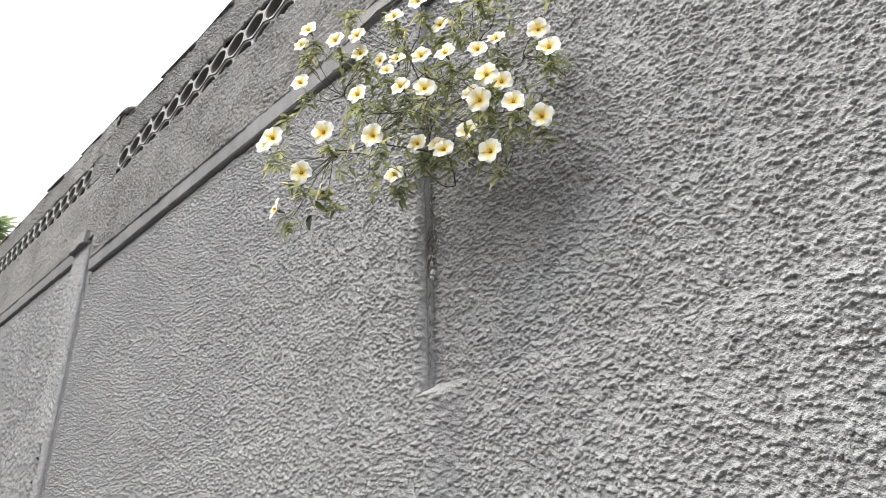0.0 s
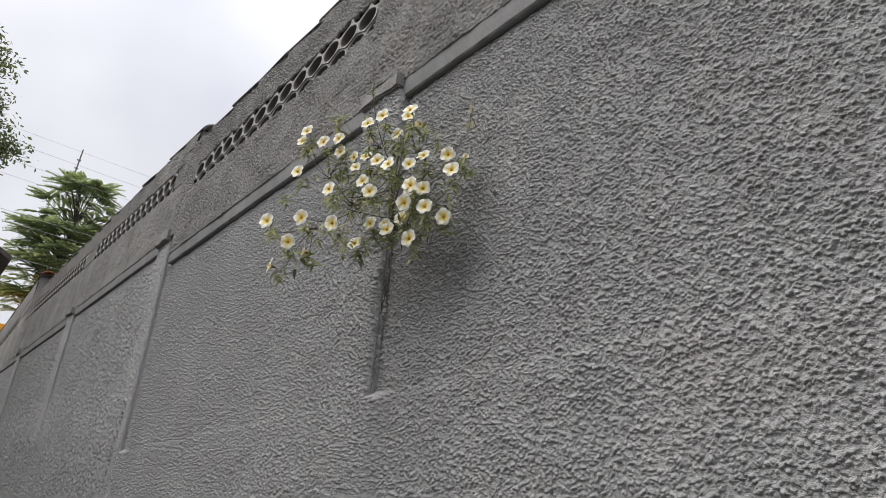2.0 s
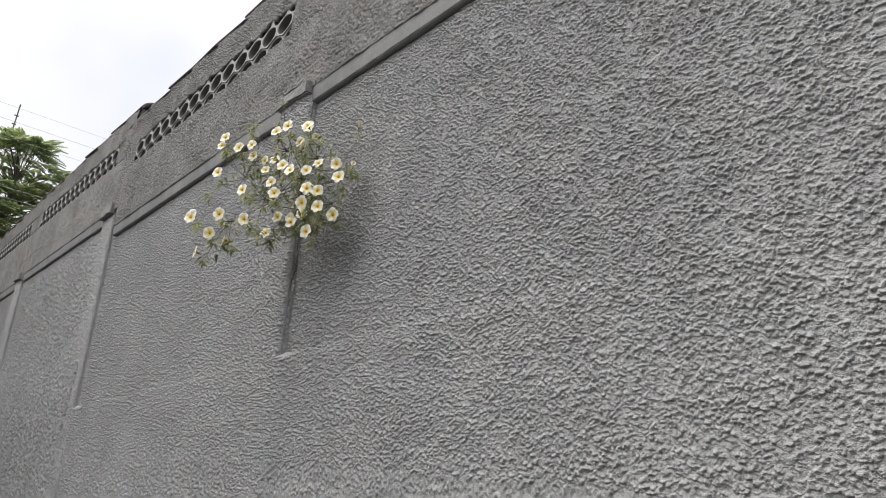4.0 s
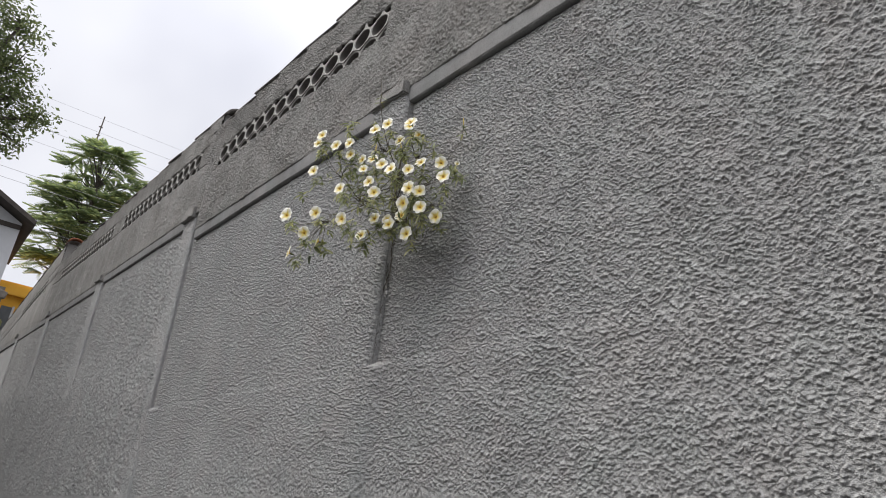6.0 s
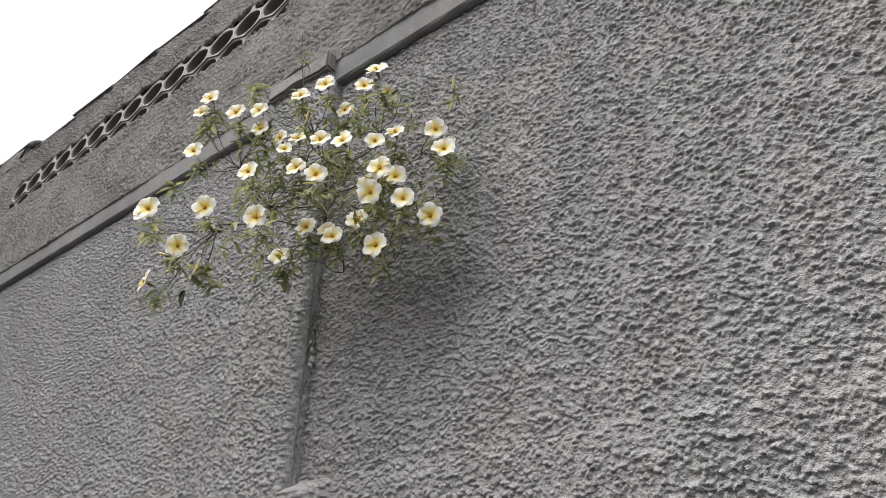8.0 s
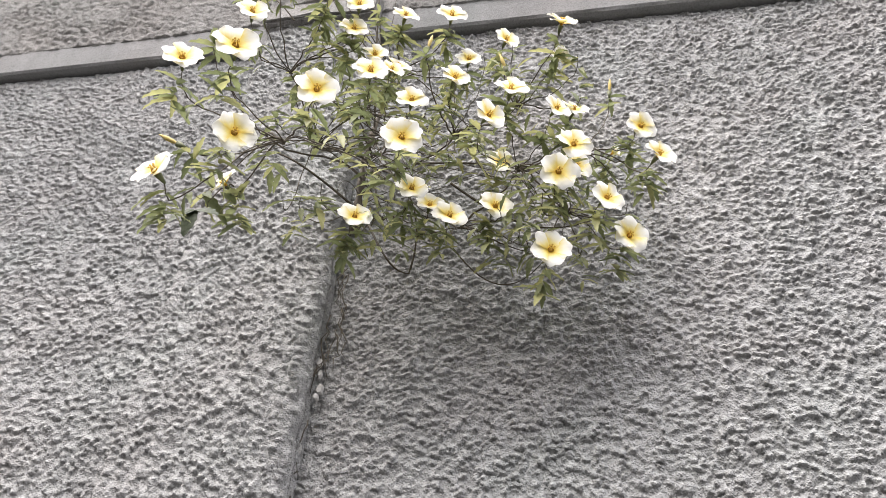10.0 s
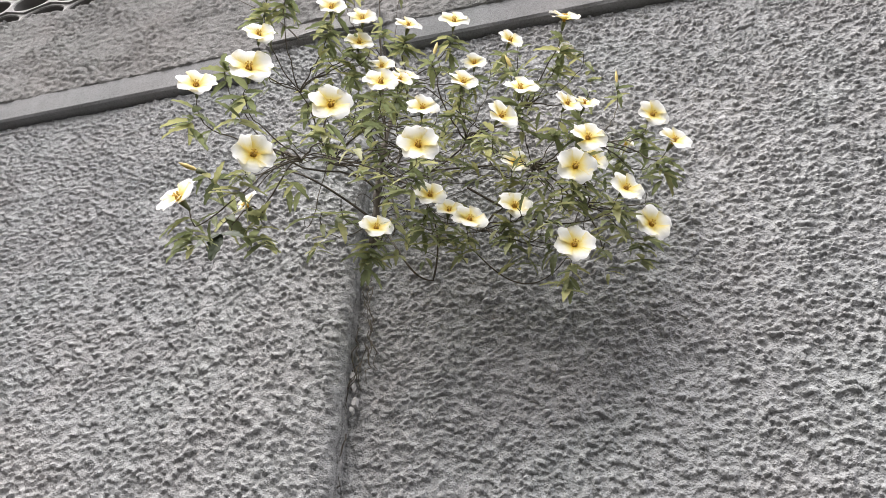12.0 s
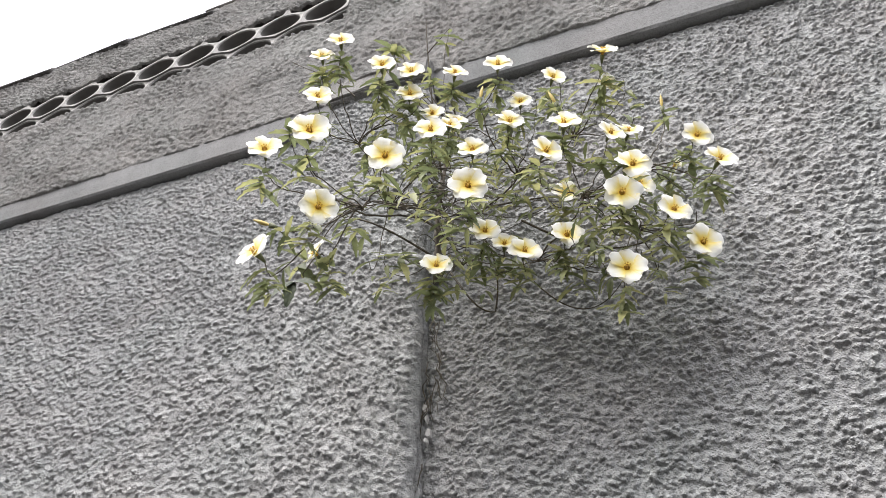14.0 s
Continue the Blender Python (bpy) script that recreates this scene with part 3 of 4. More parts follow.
def calyx_mesh():
    bm = bmesh.new()
    bmesh.ops.create_cone(bm, segments=8, radius1=0.0014, radius2=0.0042, depth=0.013, cap_ends=True, matrix=Matrix.Translation((0, 0, -0.0085)))
    me = bpy.data.meshes.new("calyx")
    for f in bm.faces:
        f.smooth = True
    bm.to_mesh(me)
    bm.free()
    me.materials.append(M_GREEN_STEM)
    return me


HEART, ANTHERS, CALYX = heart_mesh(), anther_mesh(), calyx_mesh()


def leaf_points(length=0.035, width=0.0094, rows=9, bend=0.35, fold=0.30):
    """Toothed lance-shaped leaf along x, folded at the midrib and bending down."""
    vs = []
    for i in range(rows):
        s = i / (rows - 1)
        w = width * 0.5 * (math.sin(math.pi * (0.04 + 0.96 * s) ** 0.8)) ** 0.8
        w *= 1.0 + (0.16 if i % 2 else -0.10) * (0 < i < rows - 1)
        w = max(w, 0.0004)
        x, z = length * s, -bend * length * s * s
        vs += [(x + (0.002 if i % 2 else 0), w, z + fold * w), (x, 0.0, z), (x + (0.002 if i % 2 else 0), -w, z + fold * w)]
    return np.array(vs), grid_quads(3, rows)


LEAF_V, LEAF_Q = leaf_points()
LEAF_V2, LEAF_Q2 = leaf_points(0.032, 0.0104, 9, 0.1, 0.45)
LEAF_MESHES = []
for lv, lq in ((LEAF_V, LEAF_Q), (LEAF_V2, LEAF_Q2)):
    me = bpy.data.meshes.new("leaf")
    me.from_pydata(lv.tolist(), [], lq.tolist())
    me.polygons.foreach_set("use_smooth", [True] * len(me.polygons))
    me.materials.append(M_LEAF)
    LEAF_MESHES.append(me)

leaf_count = 0
leaf_rest = []


def leaf(at, way, face, size):
    """A leaf at a point, growing along way, its upper side towards face."""
    global leaf_count
    x = Vector(way).normalized()
    y = Vector(face).cross(x)
    if y.length < 1e-3:
        y = Vector((1, 0, 0)).cross(x)
    y.normalize()
    z = x.cross(y)
    m = Matrix.Translation(at) @ Matrix((x, y, z)).transposed().to_4x4() @ Matrix.Diagonal((size, size, size, 1))
    if leaf_count < 295:
        share("leaf", rng.choice(LEAF_MESHES), shrub, m)
    else:
        a = np.array(m)
        src, q = ((LEAF_V, LEAF_Q), (LEAF_V2, LEAF_Q2))[leaf_count % 2]
        leaf_rest.append((src @ a[:3, :3].T + a[:3, 3], q))
    leaf_count += 1


def whorl(at, axis, count, reach, size):
    """A tuft of leaves round a shoot."""
    axis = Vector(axis).normalized()
    side = axis.orthogonal().normalized()
    other = axis.cross(side)
    start = rng.uniform(0, math.tau)
    for k in range(count):
        a = start + k * 2.4 + rng.uniform(-0.3, 0.3)
        radial = math.cos(a) * side + math.sin(a) * other
        back = rng.uniform(0.0, reach)
        way = radial + axis * rng.uniform(-0.1, 0.5) + Vector((0, -0.1, rng.uniform(-0.85, 0.0)))
        face = axis * 0.6 + Vector((rng.uniform(-0.3, 0.3), -0.35, 0.9))
        leaf(Vector(at) - axis * back, way, face, size * rng.uniform(0.65, 1.15))


def shoot(start, end, axis, thick=0.0016, sag=0.02, mat=None, kink=0.25):
    """One stem from the joint out to a tip."""
    s, e, ax = Vector(start), Vector(end), Vector(axis).normalized()
    span = (e - s).length
    p1 = s + Vector(((e.x - s.x) * 0.3, -0.22 * span, rng.uniform(-0.12, 0.12) * span))
    p2 = e - ax * (0.30 * span) + Vector((0, 0, -sag))
    pts = bezier(s, p1, p2, e, 14)
    wig = np.cumsum(nrng.normal(0, 0.0016, pts.shape), 0)
    wig -= np.linspace(0, 1, len(pts))[:, None] * wig[-1]
    v, q = curve_tube(pts + wig, np.linspace(thick, thick * 0.5, len(pts)), 5)
    fast_mesh("stem", v, q, mat or M_STEM, shrub)
    return pts


def facing(az, el):
    a, e = radians(az), radians(el)
    return Vector((math.sin(a) * math.cos(e), -math.cos(a) * math.cos(e), math.sin(e)))


TIPS = []
HUB = Vector((0.016, -0.030, 2.34))
NODES = [Vector(p) for p in ((0.02, -0.12, 2.40), (-0.01, -0.17, 2.27), (-0.04, -0.25, 2.35), (-0.02, -0.27, 2.18), (0.03, -0.30, 2.13), (0.08, -0.15, 2.46),
                             (0.11, -0.18, 2.26), (0.09, -0.10, 2.18), (0.19, -0.13, 2.32), (0.21, -0.09, 2.17), (0.29, -0.12, 2.25), (0.28, -0.13, 2.38), (0.36, -0.09, 2.19), (0.38, -0.10, 2.30))]


def branch(tip):
    """The fork from which a shoot to this tip leaves."""
    near = [p for p in NODES if (p - HUB).length < (Vector(tip) - HUB).length - 0.02]
    return min(near, key=lambda p: (p - Vector(tip)).length) if near else HUB




def flower(x, y, z, az, el, size=1.0, openness=0.0):
    """An open five-petalled flower with its calyx, shoot and tuft of leaves."""
    n = facing(az + 20, 0.6 * el + 4)
    size *= 0.95
    side = n.cross(Vector((0, 0, 1))).normalized()
    m = Matrix.Translation((x, y, z)) @ Matrix((side, n.cross(side), n)).transposed().to_4x4() @ pose(0, 0, 0, 0, 0, rng.uniform(0, 72))
    f = share("flower", HEART, shrub, m @ Matrix.Diagonal((size, size, size, 1)))
    share("stamen_tuft", ANTHERS, f, Matrix())
    share("calyx", CALYX, f, Matrix())
    for k in range(5):
        share("petal", rng.choice(PETALS), f, pose(0, 0, 0.0008 * (k % 2), rng.uniform(-7, 7), rng.uniform(-9, 6) + openness, k * 72 + rng.uniform(-6, 6)) @ pose(0, 0, 0, 0, 0, 0))
    base = Vector((x, y, z)) - n * 0.014 * size
    axis = (n * 0.55 + Vector((0, 0, 0.85))).normalized()
    low = base - axis * 0.008
    pts = shoot(branch(base), base, axis, rng.uniform(0.0009, 0.0013))
    whorl(low, axis, rng.randint(13, 18), 0.036, 0.98)
    for i in (9, 11, 12):
        if rng.random() < 0.6:
            t = Vector(pts[i] - pts[i - 1]).normalized()
            whorl(pts[i], t, 2, 0.01, 0.8)
    TIPS.append(Vector((x, y, z)))


flower(-0.038, -0.364, 2.470, 2, 2, 1.0)
flower(-0.070, -0.360, 2.448, 2, 6, 0.9)
flower(0.028, -0.330, 2.420, 4, -4, 1)
flower(0.062, -0.296, 2.434, 0, 0, 0.95)
flower(0.057, -0.281, 2.395, 5, 4, 0.95)
flower(-0.048, -0.363, 2.326, 8, 2, 1)
flower(0.054, -0.461, 2.087, 8, 4, 1.05)
flower(-0.041, -0.426, 2.130, 6, 4, 1)
flower(0.106, -0.383, 2.113, 10, -20, 1.05)
flower(0.081, -0.242, 2.383, 0, 12, 0.92)
flower(0.131, -0.328, 2.218, 0, 6, 1)
flower(0.118, -0.250, 2.330, 10, 22, 0.8)
flower(0.153, -0.235, 2.276, 0, 4, 1)
flower(0.191, -0.326, 2.093, 0, -24, 1.05)
flower(0.020, -0.373, 2.063, 22, -16, 1.05)
flower(-0.038, -0.385, 1.996, -30, 4, 1.05)
flower(0.095, -0.194, 2.100, 10, 18, 1)
flower(0.162, -0.190, 2.150, 5, 8, 0.98)
flower(0.209, -0.158, 2.128, 5, 12, 1.05)
flower(0.177, -0.149, 2.158, 0, 14, 0.9)
flower(0.266, -0.147, 2.152, 5, 13, 1.08)
flower(0.342, -0.161, 2.064, 0, 0, 1.12)
flower(0.436, -0.122, 2.117, 5, -16, 1.08)
flower(0.409, -0.171, 2.138, 16, -12, 1)
flower(0.352, -0.201, 2.157, 0, -28, 1.1)
flower(0.370, -0.201, 2.205, 4, -6, 1.08)
flower(0.371, -0.160, 2.210, 14, -10, 1)
flower(0.459, -0.151, 2.291, 8, -26, 1)
flower(0.479, -0.147, 2.236, 14, 10, 1.05)
flower(0.422, -0.063, 2.335, 30, 10, 0.6, -35)
flower(0.264, -0.133, 2.251, 6, 0, 0.98)
flower(0.271, -0.271, 2.189, 22, -6, 0.98)
flower(0.347, -0.202, 2.279, 18, 6, 0.92)
flower(0.369, -0.170, 2.312, 5, 32, 0.95)
flower(0.289, -0.234, 2.285, -4, 20, 1.05)
flower(0.206, -0.227, 2.331, 10, 14, 1)
flower(0.206, -0.174, 2.450, -4, 6, 0.92)
flower(0.263, -0.178, 2.488, 10, 6, 0.98)
flower(0.180, -0.220, 2.506, 0, 2, 1.08)
flower(0.105, -0.228, 2.504, 8, 24, 1)
flower(0.354, -0.228, 2.442, 0, 37, 1.08)
flower(0.347, -0.184, 2.420, 10, -36, 0.8, -28)
flower(0.108, -0.215, 2.387, 10, 30, 0.95)
flower(-0.029, -0.292, 2.069, -50, 10, 0.9)


def bud(x, y, z, way, size=1.0):
    """A furled flower: a slim yellow spindle in a green calyx."""
    bm = bmesh.new()
    n, rows = 7, []
    for i, (h, r) in enumerate(((0, 0.0012), (0.006, 0.0026), (0.014, 0.0029), (0.022, 0.0018), (0.027, 0.0004))):
        rows.append([bm.verts.new((r * math.cos(a * math.tau / n + i * 0.35), r * math.sin(a * math.tau / n + i * 0.35), h)) for a in range(n)])
    for a, b in zip(rows, rows[1:]):
        for k in range(n):
            bm.faces.new((a[k], a[(k + 1) % n], b[(k + 1) % n], b[k]))
    w = Vector(way).normalized()
    b = part("bud", bm, M_BUD, shrub, "furled yellow bud", True)
    b.matrix_local = Matrix.Translation((x, y, z)) @ w.to_track_quat("Z", "Y").to_matrix().to_4x4() @ Matrix.Diagonal((size, size, size, 1))
    share("calyx", CALYX, b, Matrix())
    base = Vector((x, y, z)) - w * 0.012
    shoot(branch(base), base, w + Vector((0, 0, 0.6)), 0.0014)
    whorl(base, w + Vector((0, 0, 0.5)), 7, 0.03, 0.85)


bud(0.424, -0.064, 2.488, (0.05, -0.2, 1))
bud(-0.070, -0.349, 2.083, (-0.8, -0.2, 0.35))
bud(0.161, -0.240, 2.396, (0.15, -0.1, 1))
bud(0.271, -0.200, 2.388, (-0.3, -0.2, 0.8))
bud(0.098, -0.170, 2.118, (0.4, -0.5, 0.2), 0.8)

# leafy shoots without flowers, between and behind the others
for k in range(72):
    a, b = rng.sample(TIPS, 2)
    if (a - b).length > 0.28:
        b = a + (b - a) * 0.4
    p = a.lerp(b, rng.uniform(0.25, 0.75)) + Vector((rng.uniform(-0.03, 0.03), 0, rng.uniform(-0.05, 0.02)))
    p.z = max(p.z, 2.12)
    p.y = min(-0.06, p.y * rng.uniform(0.55, 0.95))
    ax = Vector((rng.uniform(-0.5, 0.5), -0.5, rng.uniform(0.1, 1.0)))
    shoot(branch(p), p, ax, rng.uniform(0.0008, 0.0012))
    whorl(p, ax, rng.randint(7, 10), 0.05, rng.uniform(0.7, 1.0))


def sprig(x, y, z, ax, n, size):
    shoot(branch((x, y, z)), (x, y, z), ax, 0.0010)
    whorl((x, y, z), ax, n, 0.03, size)


sprig(0.076, -0.217, 2.672, (0.3, -0.2, 0.9), 7, 0.95)
sprig(0.040, -0.200, 2.580, (-0.1, -0.2, 0.9), 6, 0.9)
sprig(-0.063, -0.380, 2.236, (-0.3, -0.2, 0.9), 8, 1.0)
sprig(-0.055, -0.300, 2.045, (-0.2, -0.4, -0.7), 6, 1.2)
sprig(0.455, -0.060, 2.290, (0.4, -0.4, 0.2), 6, 0.9)
sprig(0.316, -0.100, 2.135, (0.1, -0.5, 0.2), 7, 0.9)
for k in range(8):
    sprig(rng.uniform(-0.06, 0.08), rng.uniform(-0.36, -0.18), rng.uniform(2.13, 2.36), (rng.uniform(-0.4, 0.1), -0.4, rng.uniform(0.3, 0.8)), 7, 0.95)
for k in range(12):
    sprig(rng.uniform(-0.05, 0.09), rng.uniform(-0.30, -0.14), rng.uniform(2.30, 2.56), (rng.uniform(-0.4, 0.2), -0.3, rng.uniform(0.3, 0.9)), 8, rng.uniform(0.8, 1.0))
# a few dark limp leaves at the end of the lowest shoot
M_LIMP = plain("limp_leaf", (0.03, 0.045, 0.02), (0.06, 0.08, 0.035), 60, 0.6, 0.0)
LIMP = bpy.data.meshes.new("limp_leaf")
LIMP.from_pydata((leaf_points(0.036, 0.017, 9, 0.2, 0.2)[0]).tolist(), [], LEAF_Q.tolist())
LIMP.materials.append(M_LIMP)
shoot((-0.02, -0.29, 2.07), (-0.044, -0.305, 2.018), (-0.3, -0.2, -0.8), 0.0010)
for way, face in (((0.0, -0.1, -1.0), (0.2, -1.0, 0.2)), ((0.9, -0.2, -0.2), (0.0, -0.8, 0.6)), ((-0.7, -0.2, -0.5), (0.0, -0.9, 0.4))):
    x_ = Vector(way).normalized()
    y_ = Vector(face).cross(x_).normalized()
    share("limp_leaf", LIMP, shrub, Matrix.Translation((-0.044, -0.305, 2.018)) @ Matrix((x_, y_, x_.cross(y_))).transposed().to_4x4())
if leaf_rest:
    lv, lq = join(leaf_rest)
    tagged(fast_mesh("foliage", lv, lq, M_LEAF_ISLE, shrub), kind="stuff")


def twig(p0, p1, p2, p3, thick=0.0015):
    v, q = curve_tube(bezier(p0, p1, p2, p3, 16), np.linspace(thick, thick * 0.45, 16), 5)
    fast_mesh("twig", v, q, M_STEM, shrub, label="bare dark twig")


# forked main stems
for p in NODES:
    near = [o for o in NODES if (o - HUB).length < (p - HUB).length - 0.02 and (o - p).length < 0.12]
    o = min(near, key=lambda q_: (q_ - p).length) if near else HUB + Vector((0, 0, rng.uniform(-0.06, 0.1)))
    shoot(o, p, (p - o).normalized() + Vector((0, -0.3, 0.2)), 0.0023 if not near else 0.0017, 0.0)

# old bare twigs: an upright one, drooping loops and the tangle at the joint
twig((0.02, -0.06, 2.44), (0.03, -0.16, 2.54), (0.02, -0.19, 2.66), (0.006, -0.197, 2.80), 0.0022)
twig((0.02, -0.19, 2.67), (0.04, -0.20, 2.68), (0.06, -0.21, 2.68), (0.076, -0.217, 2.69), 0.0012)
twig((-0.05, -0.28, 2.44), (-0.09, -0.31, 2.49), (-0.15, -0.30, 2.53), (-0.21, -0.30, 2.60), 0.0012)
twig((0.015, -0.03, 2.27), (-0.03, -0.14, 2.26), (-0.08, -0.16, 2.29), (-0.13, -0.13, 2.31), 0.0022)
twig((0.02, -0.03, 2.26), (0.08, -0.10, 2.18), (0.10, -0.08, 2.10), (0.131, -0.05, 2.12), 0.0024)
twig((0.131, -0.05, 2.12), (0.14, -0.06, 2.15), (0.15, -0.09, 2.18), (0.13, -0.11, 2.22), 0.0018)
twig((0.20, -0.08, 2.14), (0.25, -0.05, 2.08), (0.29, -0.05, 2.08), (0.33, -0.08, 2.12), 0.0012)
twig((0.19, -0.11, 2.24), (0.27, -0.09, 2.18), (0.32, -0.09, 2.14), (0.40, -0.09, 2.18), 0.0020)
twig((0.12, -0.08, 2.32), (0.22, -0.11, 2.28), (0.27, -0.09, 2.31), (0.30, -0.07, 2.26), 0.0018)
twig((0.02, -0.04, 2.38), (-0.06, -0.12, 2.34), (-0.04, -0.16, 2.28), (0.06, -0.14, 2.29), 0.0020)
for k in range(16):
    z0 = rng.uniform(2.26, 2.48)
    x1, z1 = rng.uniform(0.0, 0.32), rng.uniform(2.16, 2.46)
    d = rng.uniform(0.03, 0.14)
    twig((0.014, -0.03, z0), (x1 * 0.3, -d, z0 + rng.uniform(-0.08, 0.04)), (x1 * 0.7, -d, z1 + rng.uniform(-0.08, 0.04)), (x1, -d * 0.8, z1), rng.uniform(0.0007, 0.0013))
v, q = curve_tube(bezier((0.006, -0.004, 2.24), (0.022, -0.04, 2.29), (0.0, -0.045, 2.36), (0.02, -0.05, 2.50), 20), 0.0075 + 0.0016 * np.sin(np.arange(20) * 1.7) - np.linspace(0, 0.003, 20), 8)
fast_mesh("trunk", v, q, M_STEM, shrub, label="short gnarled grey trunk")

# dry rootlets and flaked limewash in the corner under the shrub
roots = thing("dry_rootlets", "thin dark dry rootlets hanging in the wall corner", "roots", at=(0, 0, 0))
for k in range(16):
    z0 = rng.uniform(1.80, 2.20)
    x0 = 0.012 + rng.uniform(-0.004, 0.016)
    p = [(x0, -0.012, z0)]
    for j in range(7):
        x0 += rng.uniform(-0.006, 0.007)
        z0 -= rng.uniform(0.006, 0.016)
        p.append((x0, -0.016 + rng.uniform(-0.005, 0.002), z0))
    v, q = curve_tube(p, np.linspace(0.0011, 0.0004, 8), 4)
    fast_mesh("rootlet", v, q, M_STEM, roots)


def flake(x, z, w, h, seed):
    r = random.Random(seed)
    bm = bmesh.new()
    ring = [(w * (0.6 + 0.5 * r.random()) * math.cos(a * math.tau / 9), h * (0.6 + 0.5 * r.random()) * math.sin(a * math.tau / 9)) for a in range(9)]
    lo = [bm.verts.new((x + a, -0.010, z + b)) for a, b in ring]
    hi = [bm.verts.new((x + a * 0.8, -0.0155 - 0.002 * r.random(), z + b * 0.8)) for a, b in ring]
    bm.faces.new(hi)
    for k in range(9):
        bm.faces.new((lo[k], lo[(k + 1) % 9], hi[(k + 1) % 9], hi[k]))
    tagged(part("limewash_flake", bm, M_CHIP), "pale flake of old limewash stuck in the corner", "flake", "limewash flakes in the corner")


flake(0.014, 1.992, 0.0055, 0.009, 1)
flake(0.018, 1.976, 0.003, 0.007, 2)
flake(0.024, 1.952, 0.0055, 0.010, 3)
flake(0.021, 1.940, 0.004, 0.006, 4)
flake(0.016, 1.865, 0.003, 0.008, 5)

# ---------------------------------------------------------------- beyond the wall
def house(x, y1, z0, depth, width, height):
    """White gabled house: gable towards the street, deep dark eaves, on a rubble base."""
    h = thing("house", "white limewashed house with dark overhanging eaves on rubble base", "house")
    y0 = y1 - width
    peak = height + width * 0.5 * 0.5
    bm = bmesh.new()
    a = [bm.verts.new((x, y, z)) for y, z in ((y0, z0), (y1, z0), (y1, z0 + height), ((y0 + y1) / 2, z0 + peak), (y0, z0 + height))]
    b = [bm.verts.new((x - depth, v.co.y, v.co.z)) for v in a]
    bm.faces.new(a), bm.faces.new(b[::-1])
    for k in range(5):
        bm.faces.new((a[k], b[k], b[(k + 1) % 5], a[(k + 1) % 5]))
    part("house_wall", bm, M_WHITE, h)
    part("gable_beam", box_bm(x - 0.1, x + 0.08, y0, y1, z0 + height - 0.24, z0 + height - 0.08, 0.01), M_SOFFIT, h, "dark timber beam")
    for s, yc in ((1, y1), (-1, y0)):
        bm = bmesh.new()
        mid, out = (y0 + y1) / 2, yc + s * 0.35
        zt, ze = z0 + peak + 0.05, z0 + height + 0.05 - 0.35 * 0.5
        prof = [(mid, zt), (out, ze), (out, ze + 0.16), (mid, zt + 0.18)]
        f0 = [bm.verts.new((x + 0.9, p, z)) for p, z in prof]
        f1 = [bm.verts.new((x - depth - 0.5, p, z)) for p, z in prof]
        bm.faces.new(f0), bm.faces.new(f1[::-1])
        for k in range(4):
            bm.faces.new((f0[k], f1[k], f1[(k + 1) % 4], f0[(k + 1) % 4]))
        part("roof", bm, M_SOFFIT, h, "dark weathered roof slope")
    bm = bmesh.new()
    for i in range(16):
        for j in range(3):
            yy, zz = y1 + 0.10 - (i + 0.5 * (j % 2)) * 0.62 - rng.uniform(0, 0.1), z0 - 0.28 - j * 0.42
            v = bmesh.ops.create_icosphere(bm, subdivisions=1, radius=0.33)["verts"]
            for q_ in v:
                q_.co = Vector((x + 0.05 + q_.co.x * 0.35, yy + q_.co.y * rng.uniform(0.85, 1.1), zz + q_.co.z * rng.uniform(0.6, 0.8)))
    box_bm(x - depth, x, y0 - 0.2, y1 + 0.22, 0.0, z0, bm=bm)
    part("rubble_base", bm, M_STONE, h, "rough rubble stone base")
    part("mossy_plinth", box_bm(x - depth, x + 0.5, y0 - 0.3, y1 + 0.45, 0.0, z0 - 1.15, 0.04), M_MOSS, h, "olive green mossy plinth")
    return h


house(-25.5, -0.2, 5.72, 7.0, 7.0, 2.3)


def yellow_house(x, y0, y1, top):
    h = thing("yellow_building", "low ochre yellow building with flat cornice and dark window", "building")
    part("building_wall", box_bm(x - 6, x, y0, y1, 0.0, top - 0.55), M_YELLOW, h)
    part("cornice", box_bm(x - 6, x + 0.35, y0 - 0.3, y1, top - 0.55, top - 0.12, 0.03), M_YELLOW, h)
    part("parapet", box_bm(x - 6, x + 0.15, y0 - 0.15, y1, top - 0.12, top, 0.02), M_YELLOW, h)
    w = part("window", box_bm(x - 0.02, x + 0.05, y0 + 0.50, y0 + 0.9, top - 2.3, top - 1.0, 0.01), M_GLASSY, h, "dark window")
    part("window_frame", box_bm(x + 0.02, x + 0.08, y0 + 0.9, y0 + 0.98, top - 2.35, top - 0.95), M_WHITE, w)


yellow_house(-31.0, -0.15, 9.0, 6.85)


def limb(p, q, r0, r1, bend=0.15):
    p, q = Vector(p), Vector(q)
    mid = p.lerp(q, 0.5) + Vector((rng.uniform(-1, 1), rng.uniform(-1, 1), 0.5)) * bend * (q - p).length
    return curve_tube(bezier(p, p.lerp(mid, 0.6), mid, q, 9), np.linspace(r0, r1, 9), 7)


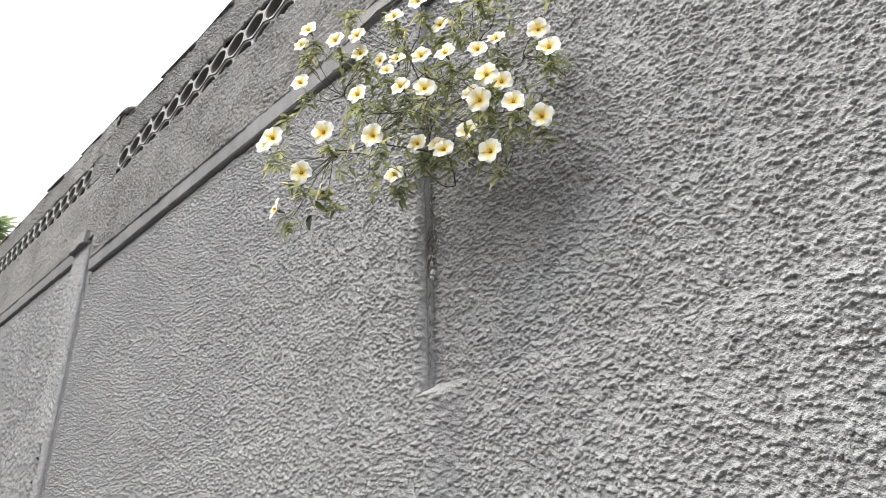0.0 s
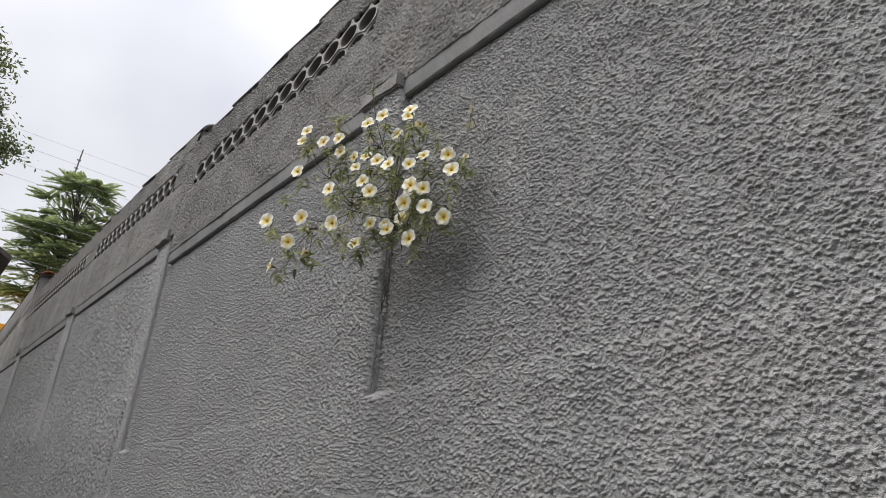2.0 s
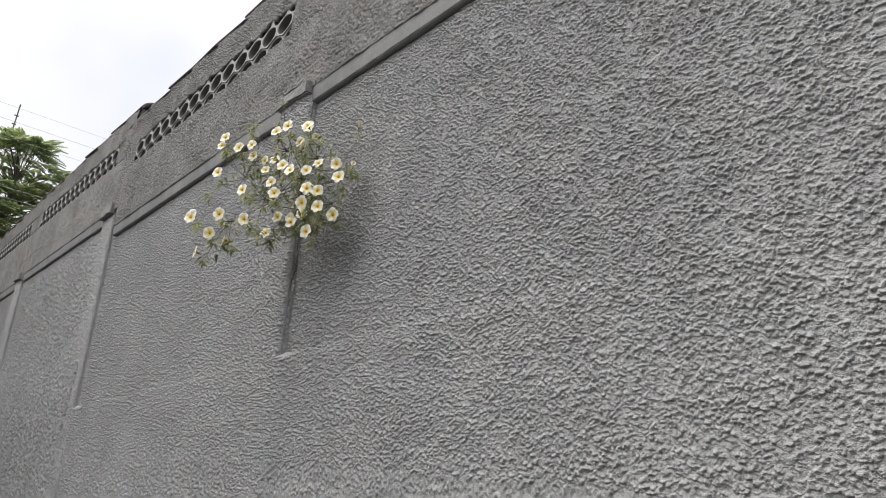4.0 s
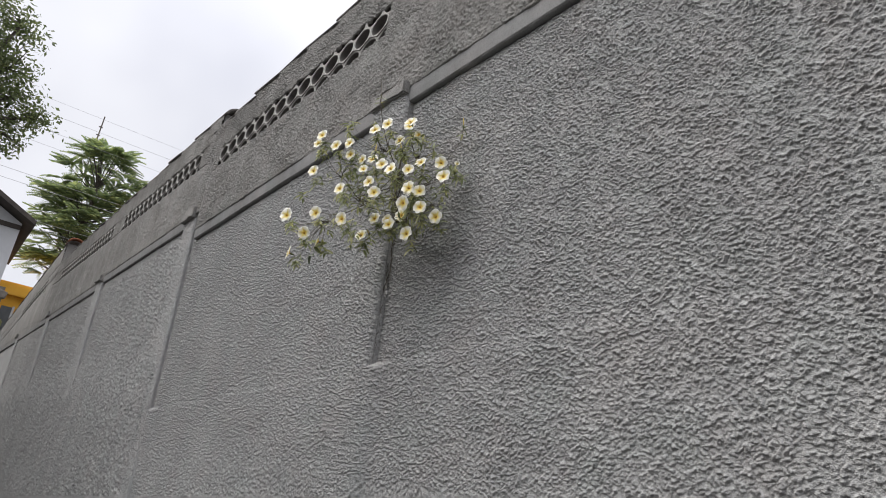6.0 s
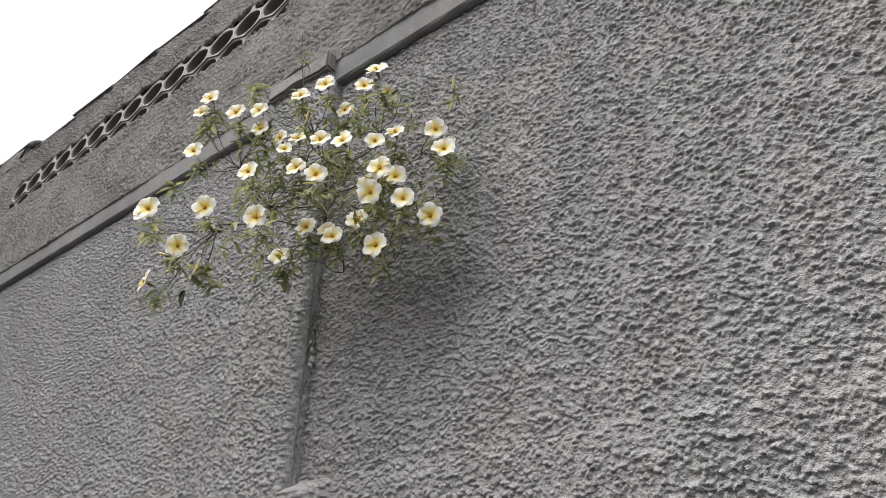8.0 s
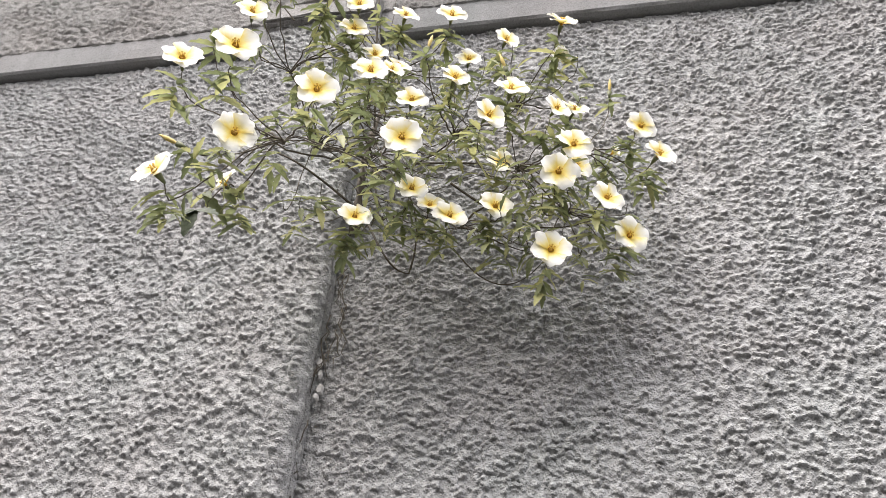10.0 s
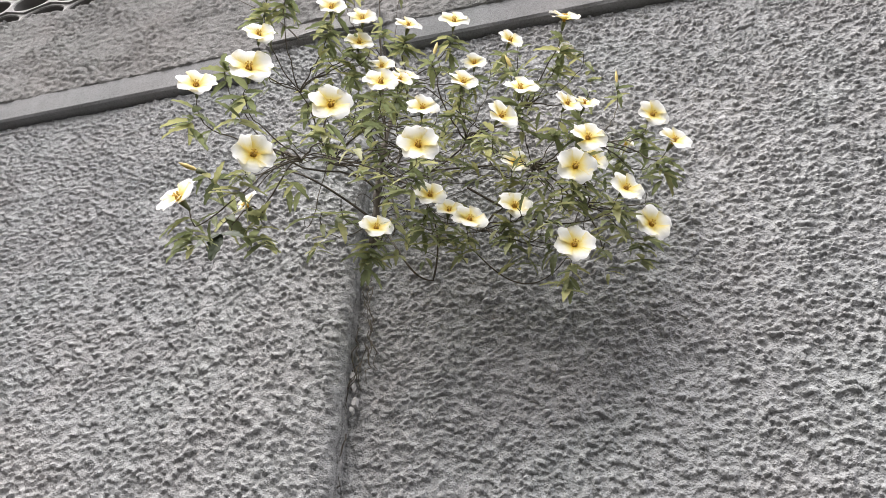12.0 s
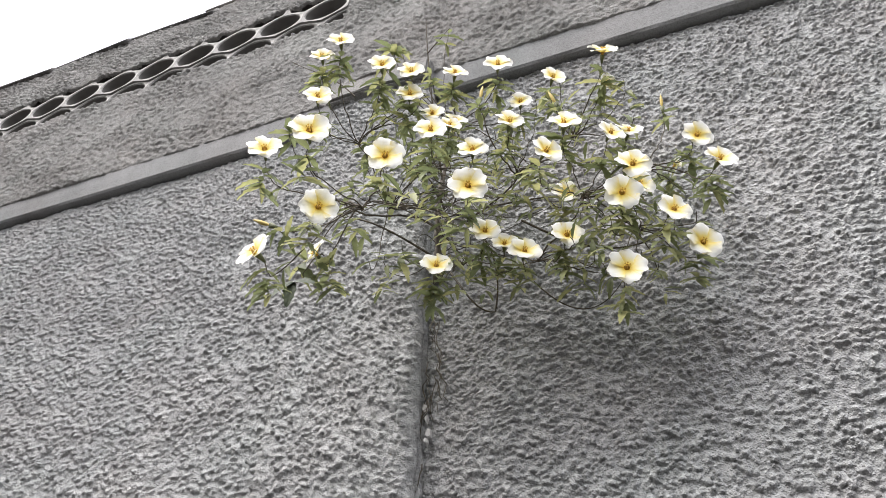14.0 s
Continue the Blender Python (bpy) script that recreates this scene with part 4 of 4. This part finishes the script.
def frond_tree(x, y, top, low, radius):
    """Slender tree whose crown is made of long pinnate leaves."""
    t = thing("tree", "tall tree with long feathery pinnate green leaves", "tree", at=(0, 0, 0))
    mast_top = low + 0.62 * (top - low)
    wood = [limb((x, y, 0), (x + 0.2, y, mast_top), 0.24, 0.07, 0.02)]
    chunks = []
    for k in range(150):
        a = k * 2.4
        hgt = rng.uniform(0, 1)
        full = radius * math.sqrt(max(0.06, 1 - ((hgt - 0.42) / 0.60) ** 2))
        rad = full * rng.uniform(0.25, 1.0) ** 0.6
        tip = Vector((x + rad * math.cos(a), y + rad * math.sin(a), low + (top - low) * hgt - 0.3))
        wood.append(limb((x + 0.15, y, min(mast_top, max(low - 0.5, tip.z - 1.2))), tip, 0.04, 0.012, 0.06))
        for j in range(7):
            az, lift = rng.uniform(0, math.tau), rng.uniform(-0.15, 0.7)
            d = Vector((math.cos(az) + 0.5 * math.cos(a), math.sin(az) + 0.5 * math.sin(a), lift)).normalized()
            ln = rng.uniform(0.75, 1.2)
            side = d.cross(Vector((0, 0, 1))).normalized()
            up = side.cross(d)
            for i in range(11):
                s = 0.12 + 0.88 * i / 10
                p = tip + d * ln * s - Vector((0, 0, 0.28 * ln * s * s))
                for sg in (-1, 1):
                    w = side * sg * 0.26 * math.sin(math.pi * (0.12 + 0.8 * s)) + d * 0.07 - up * 0.05
                    b = d * 0.06
                    pts = [p - b, p + w * 0.5 - b * 0.8 + up * 0.015, p + w, p + w * 0.5 + b * 1.2 + up * 0.015]
                    chunks.append((np.array([tuple(v) for v in pts]), np.array([[0, 1, 2, 3]])))
    v, q = join(wood)
    fast_mesh("trunk", v, q, M_BARK, t)
    v, q = join(chunks)
    fast_mesh("crown", v, q, M_FAR_LEAF, t, False)


frond_tree(-33.5, 2.5, 15.2, 8.5, 2.1)


def broad_tree(x, y, base, blobs, n_leaf):
    """Street tree: forked trunk and an uneven crown of small leaf sprays with gaps."""
    t = thing("tree", "street tree with dense dark small-leaved crown", "tree", at=(0, 0, 0))
    wood = [limb((x, y, 0), (x + 0.1, y + 0.1, base), 0.17, 0.12, 0.03)]
    chunks = []
    for cx, cy, cz, r in blobs:
        c = Vector((cx, cy + 0.12, cz + 0.2))
        wood.append(limb((x + 0.1, y + 0.1, base), c, 0.07, 0.025))
        for k in range(int(n_leaf * r * r)):
            d = Vector((rng.gauss(0, 1), rng.gauss(0, 1), rng.gauss(0, 1) * 0.8)).normalized()
            p = c + d * r * rng.uniform(0.3, 1.12)
            if k % 6 == 0:
                wood.append(limb(c, p, 0.012, 0.005))
            for j in range(10):
                o = p + Vector((rng.gauss(0, 0.07), rng.gauss(0, 0.07), rng.gauss(0, 0.07)))
                w = Vector((rng.gauss(0, 1), rng.gauss(0, 1), rng.uniform(-1.6, 0.3))).normalized()
                s = w.orthogonal().normalized()
                s.rotate(Euler((rng.uniform(0, 3), rng.uniform(0, 3), 0)))
                ln = rng.uniform(0.055, 0.11)
                pts = [o, o + w * ln * 0.5 + s * ln * 0.26, o + w * ln, o + w * ln * 0.5 - s * ln * 0.26]
                chunks.append((np.array([tuple(v) for v in pts]), np.array([[0, 1, 2, 3]])))
    v, q = join(wood)
    fast_mesh("trunk", v, q, M_BARK, t)
    v, q = join(chunks)
    fast_mesh("crown", v, q, M_NEAR_LEAF, t, False)


broad_tree(-10.7, -3.7, 4.0, [(-10.7, -1.25, 6.05, 0.34), (-10.7, -1.62, 5.6, 0.36), (-10.7, -1.9, 6.7, 0.55), (-10.6, -1.7, 6.2, 0.42), (-10.7, -2.5, 7.3, 0.7), (-10.7, -2.6, 6.3, 0.75),
                              (-10.9, -2.1, 4.55, 0.42), (-10.9, -2.35, 5.2, 0.5), (-10.7, -3.2, 5.6, 0.9), (-10.8, -3.0, 8.0, 0.8), (-10.7, -1.95, 7.55, 0.4), (-10.8, -1.75, 5.75, 0.34), (-10.8, -1.85, 5.25, 0.32)], 400)


def cable(z, x, thick, sag, tilt):
    y = np.linspace(-45, 45, 41)
    p = np.stack([x + 0 * y, y, z + tilt * y + sag * ((y / 45) ** 2 - 0.0)], 1)
    v, q = curve_tube(p, np.full(41, thick), 5)
    tagged(fast_mesh("overhead_cable", v, q, M_CABLE), "thin dark overhead utility cable against the sky", "cable", "overhead cables")


for zc, th in ((13.1, 0.008), (12.5, 0.010), (11.8, 0.010), (11.2, 0.009), (9.85, 0.012), (9.45, 0.012), (8.2, 0.010), (7.9, 0.008)):
    cable(zc + 0.45, -27.0, 0.6 * th, 0.5, 0.0)

mast = thing("antenna_mast", "thin rusty antenna mast behind the feathery tree", "mast", at=(-37.6, 2.12, 0))
v, q = curve_tube([(0, 0, 0), (0, 0, 8), (0.0, 0.02, 18.2)], [0.05, 0.045, 0.035], 6)
fast_mesh("pole", v, q, M_STEEL, mast)
for zz in (16.4, 17.0, 17.5):
    part("crossbar", box_bm(-0.03, 0.03, -0.10, 0.10, zz, zz + 0.05), M_STEEL, mast)


def utility_pole(y):
    p = thing("utility_pole", "tall round wooden utility pole carrying the overhead cables", "pole", at=(-27.0, y, 0), group="utility poles")
    v, q = curve_tube([(0, 0, 0), (0, 0, 8), (0, 0, 14.6)], [0.16, 0.13, 0.10], 12)
    fast_mesh("pole", v, q, M_BARK, p)


for yp in (-45.0, 45.0):
    utility_pole(yp)
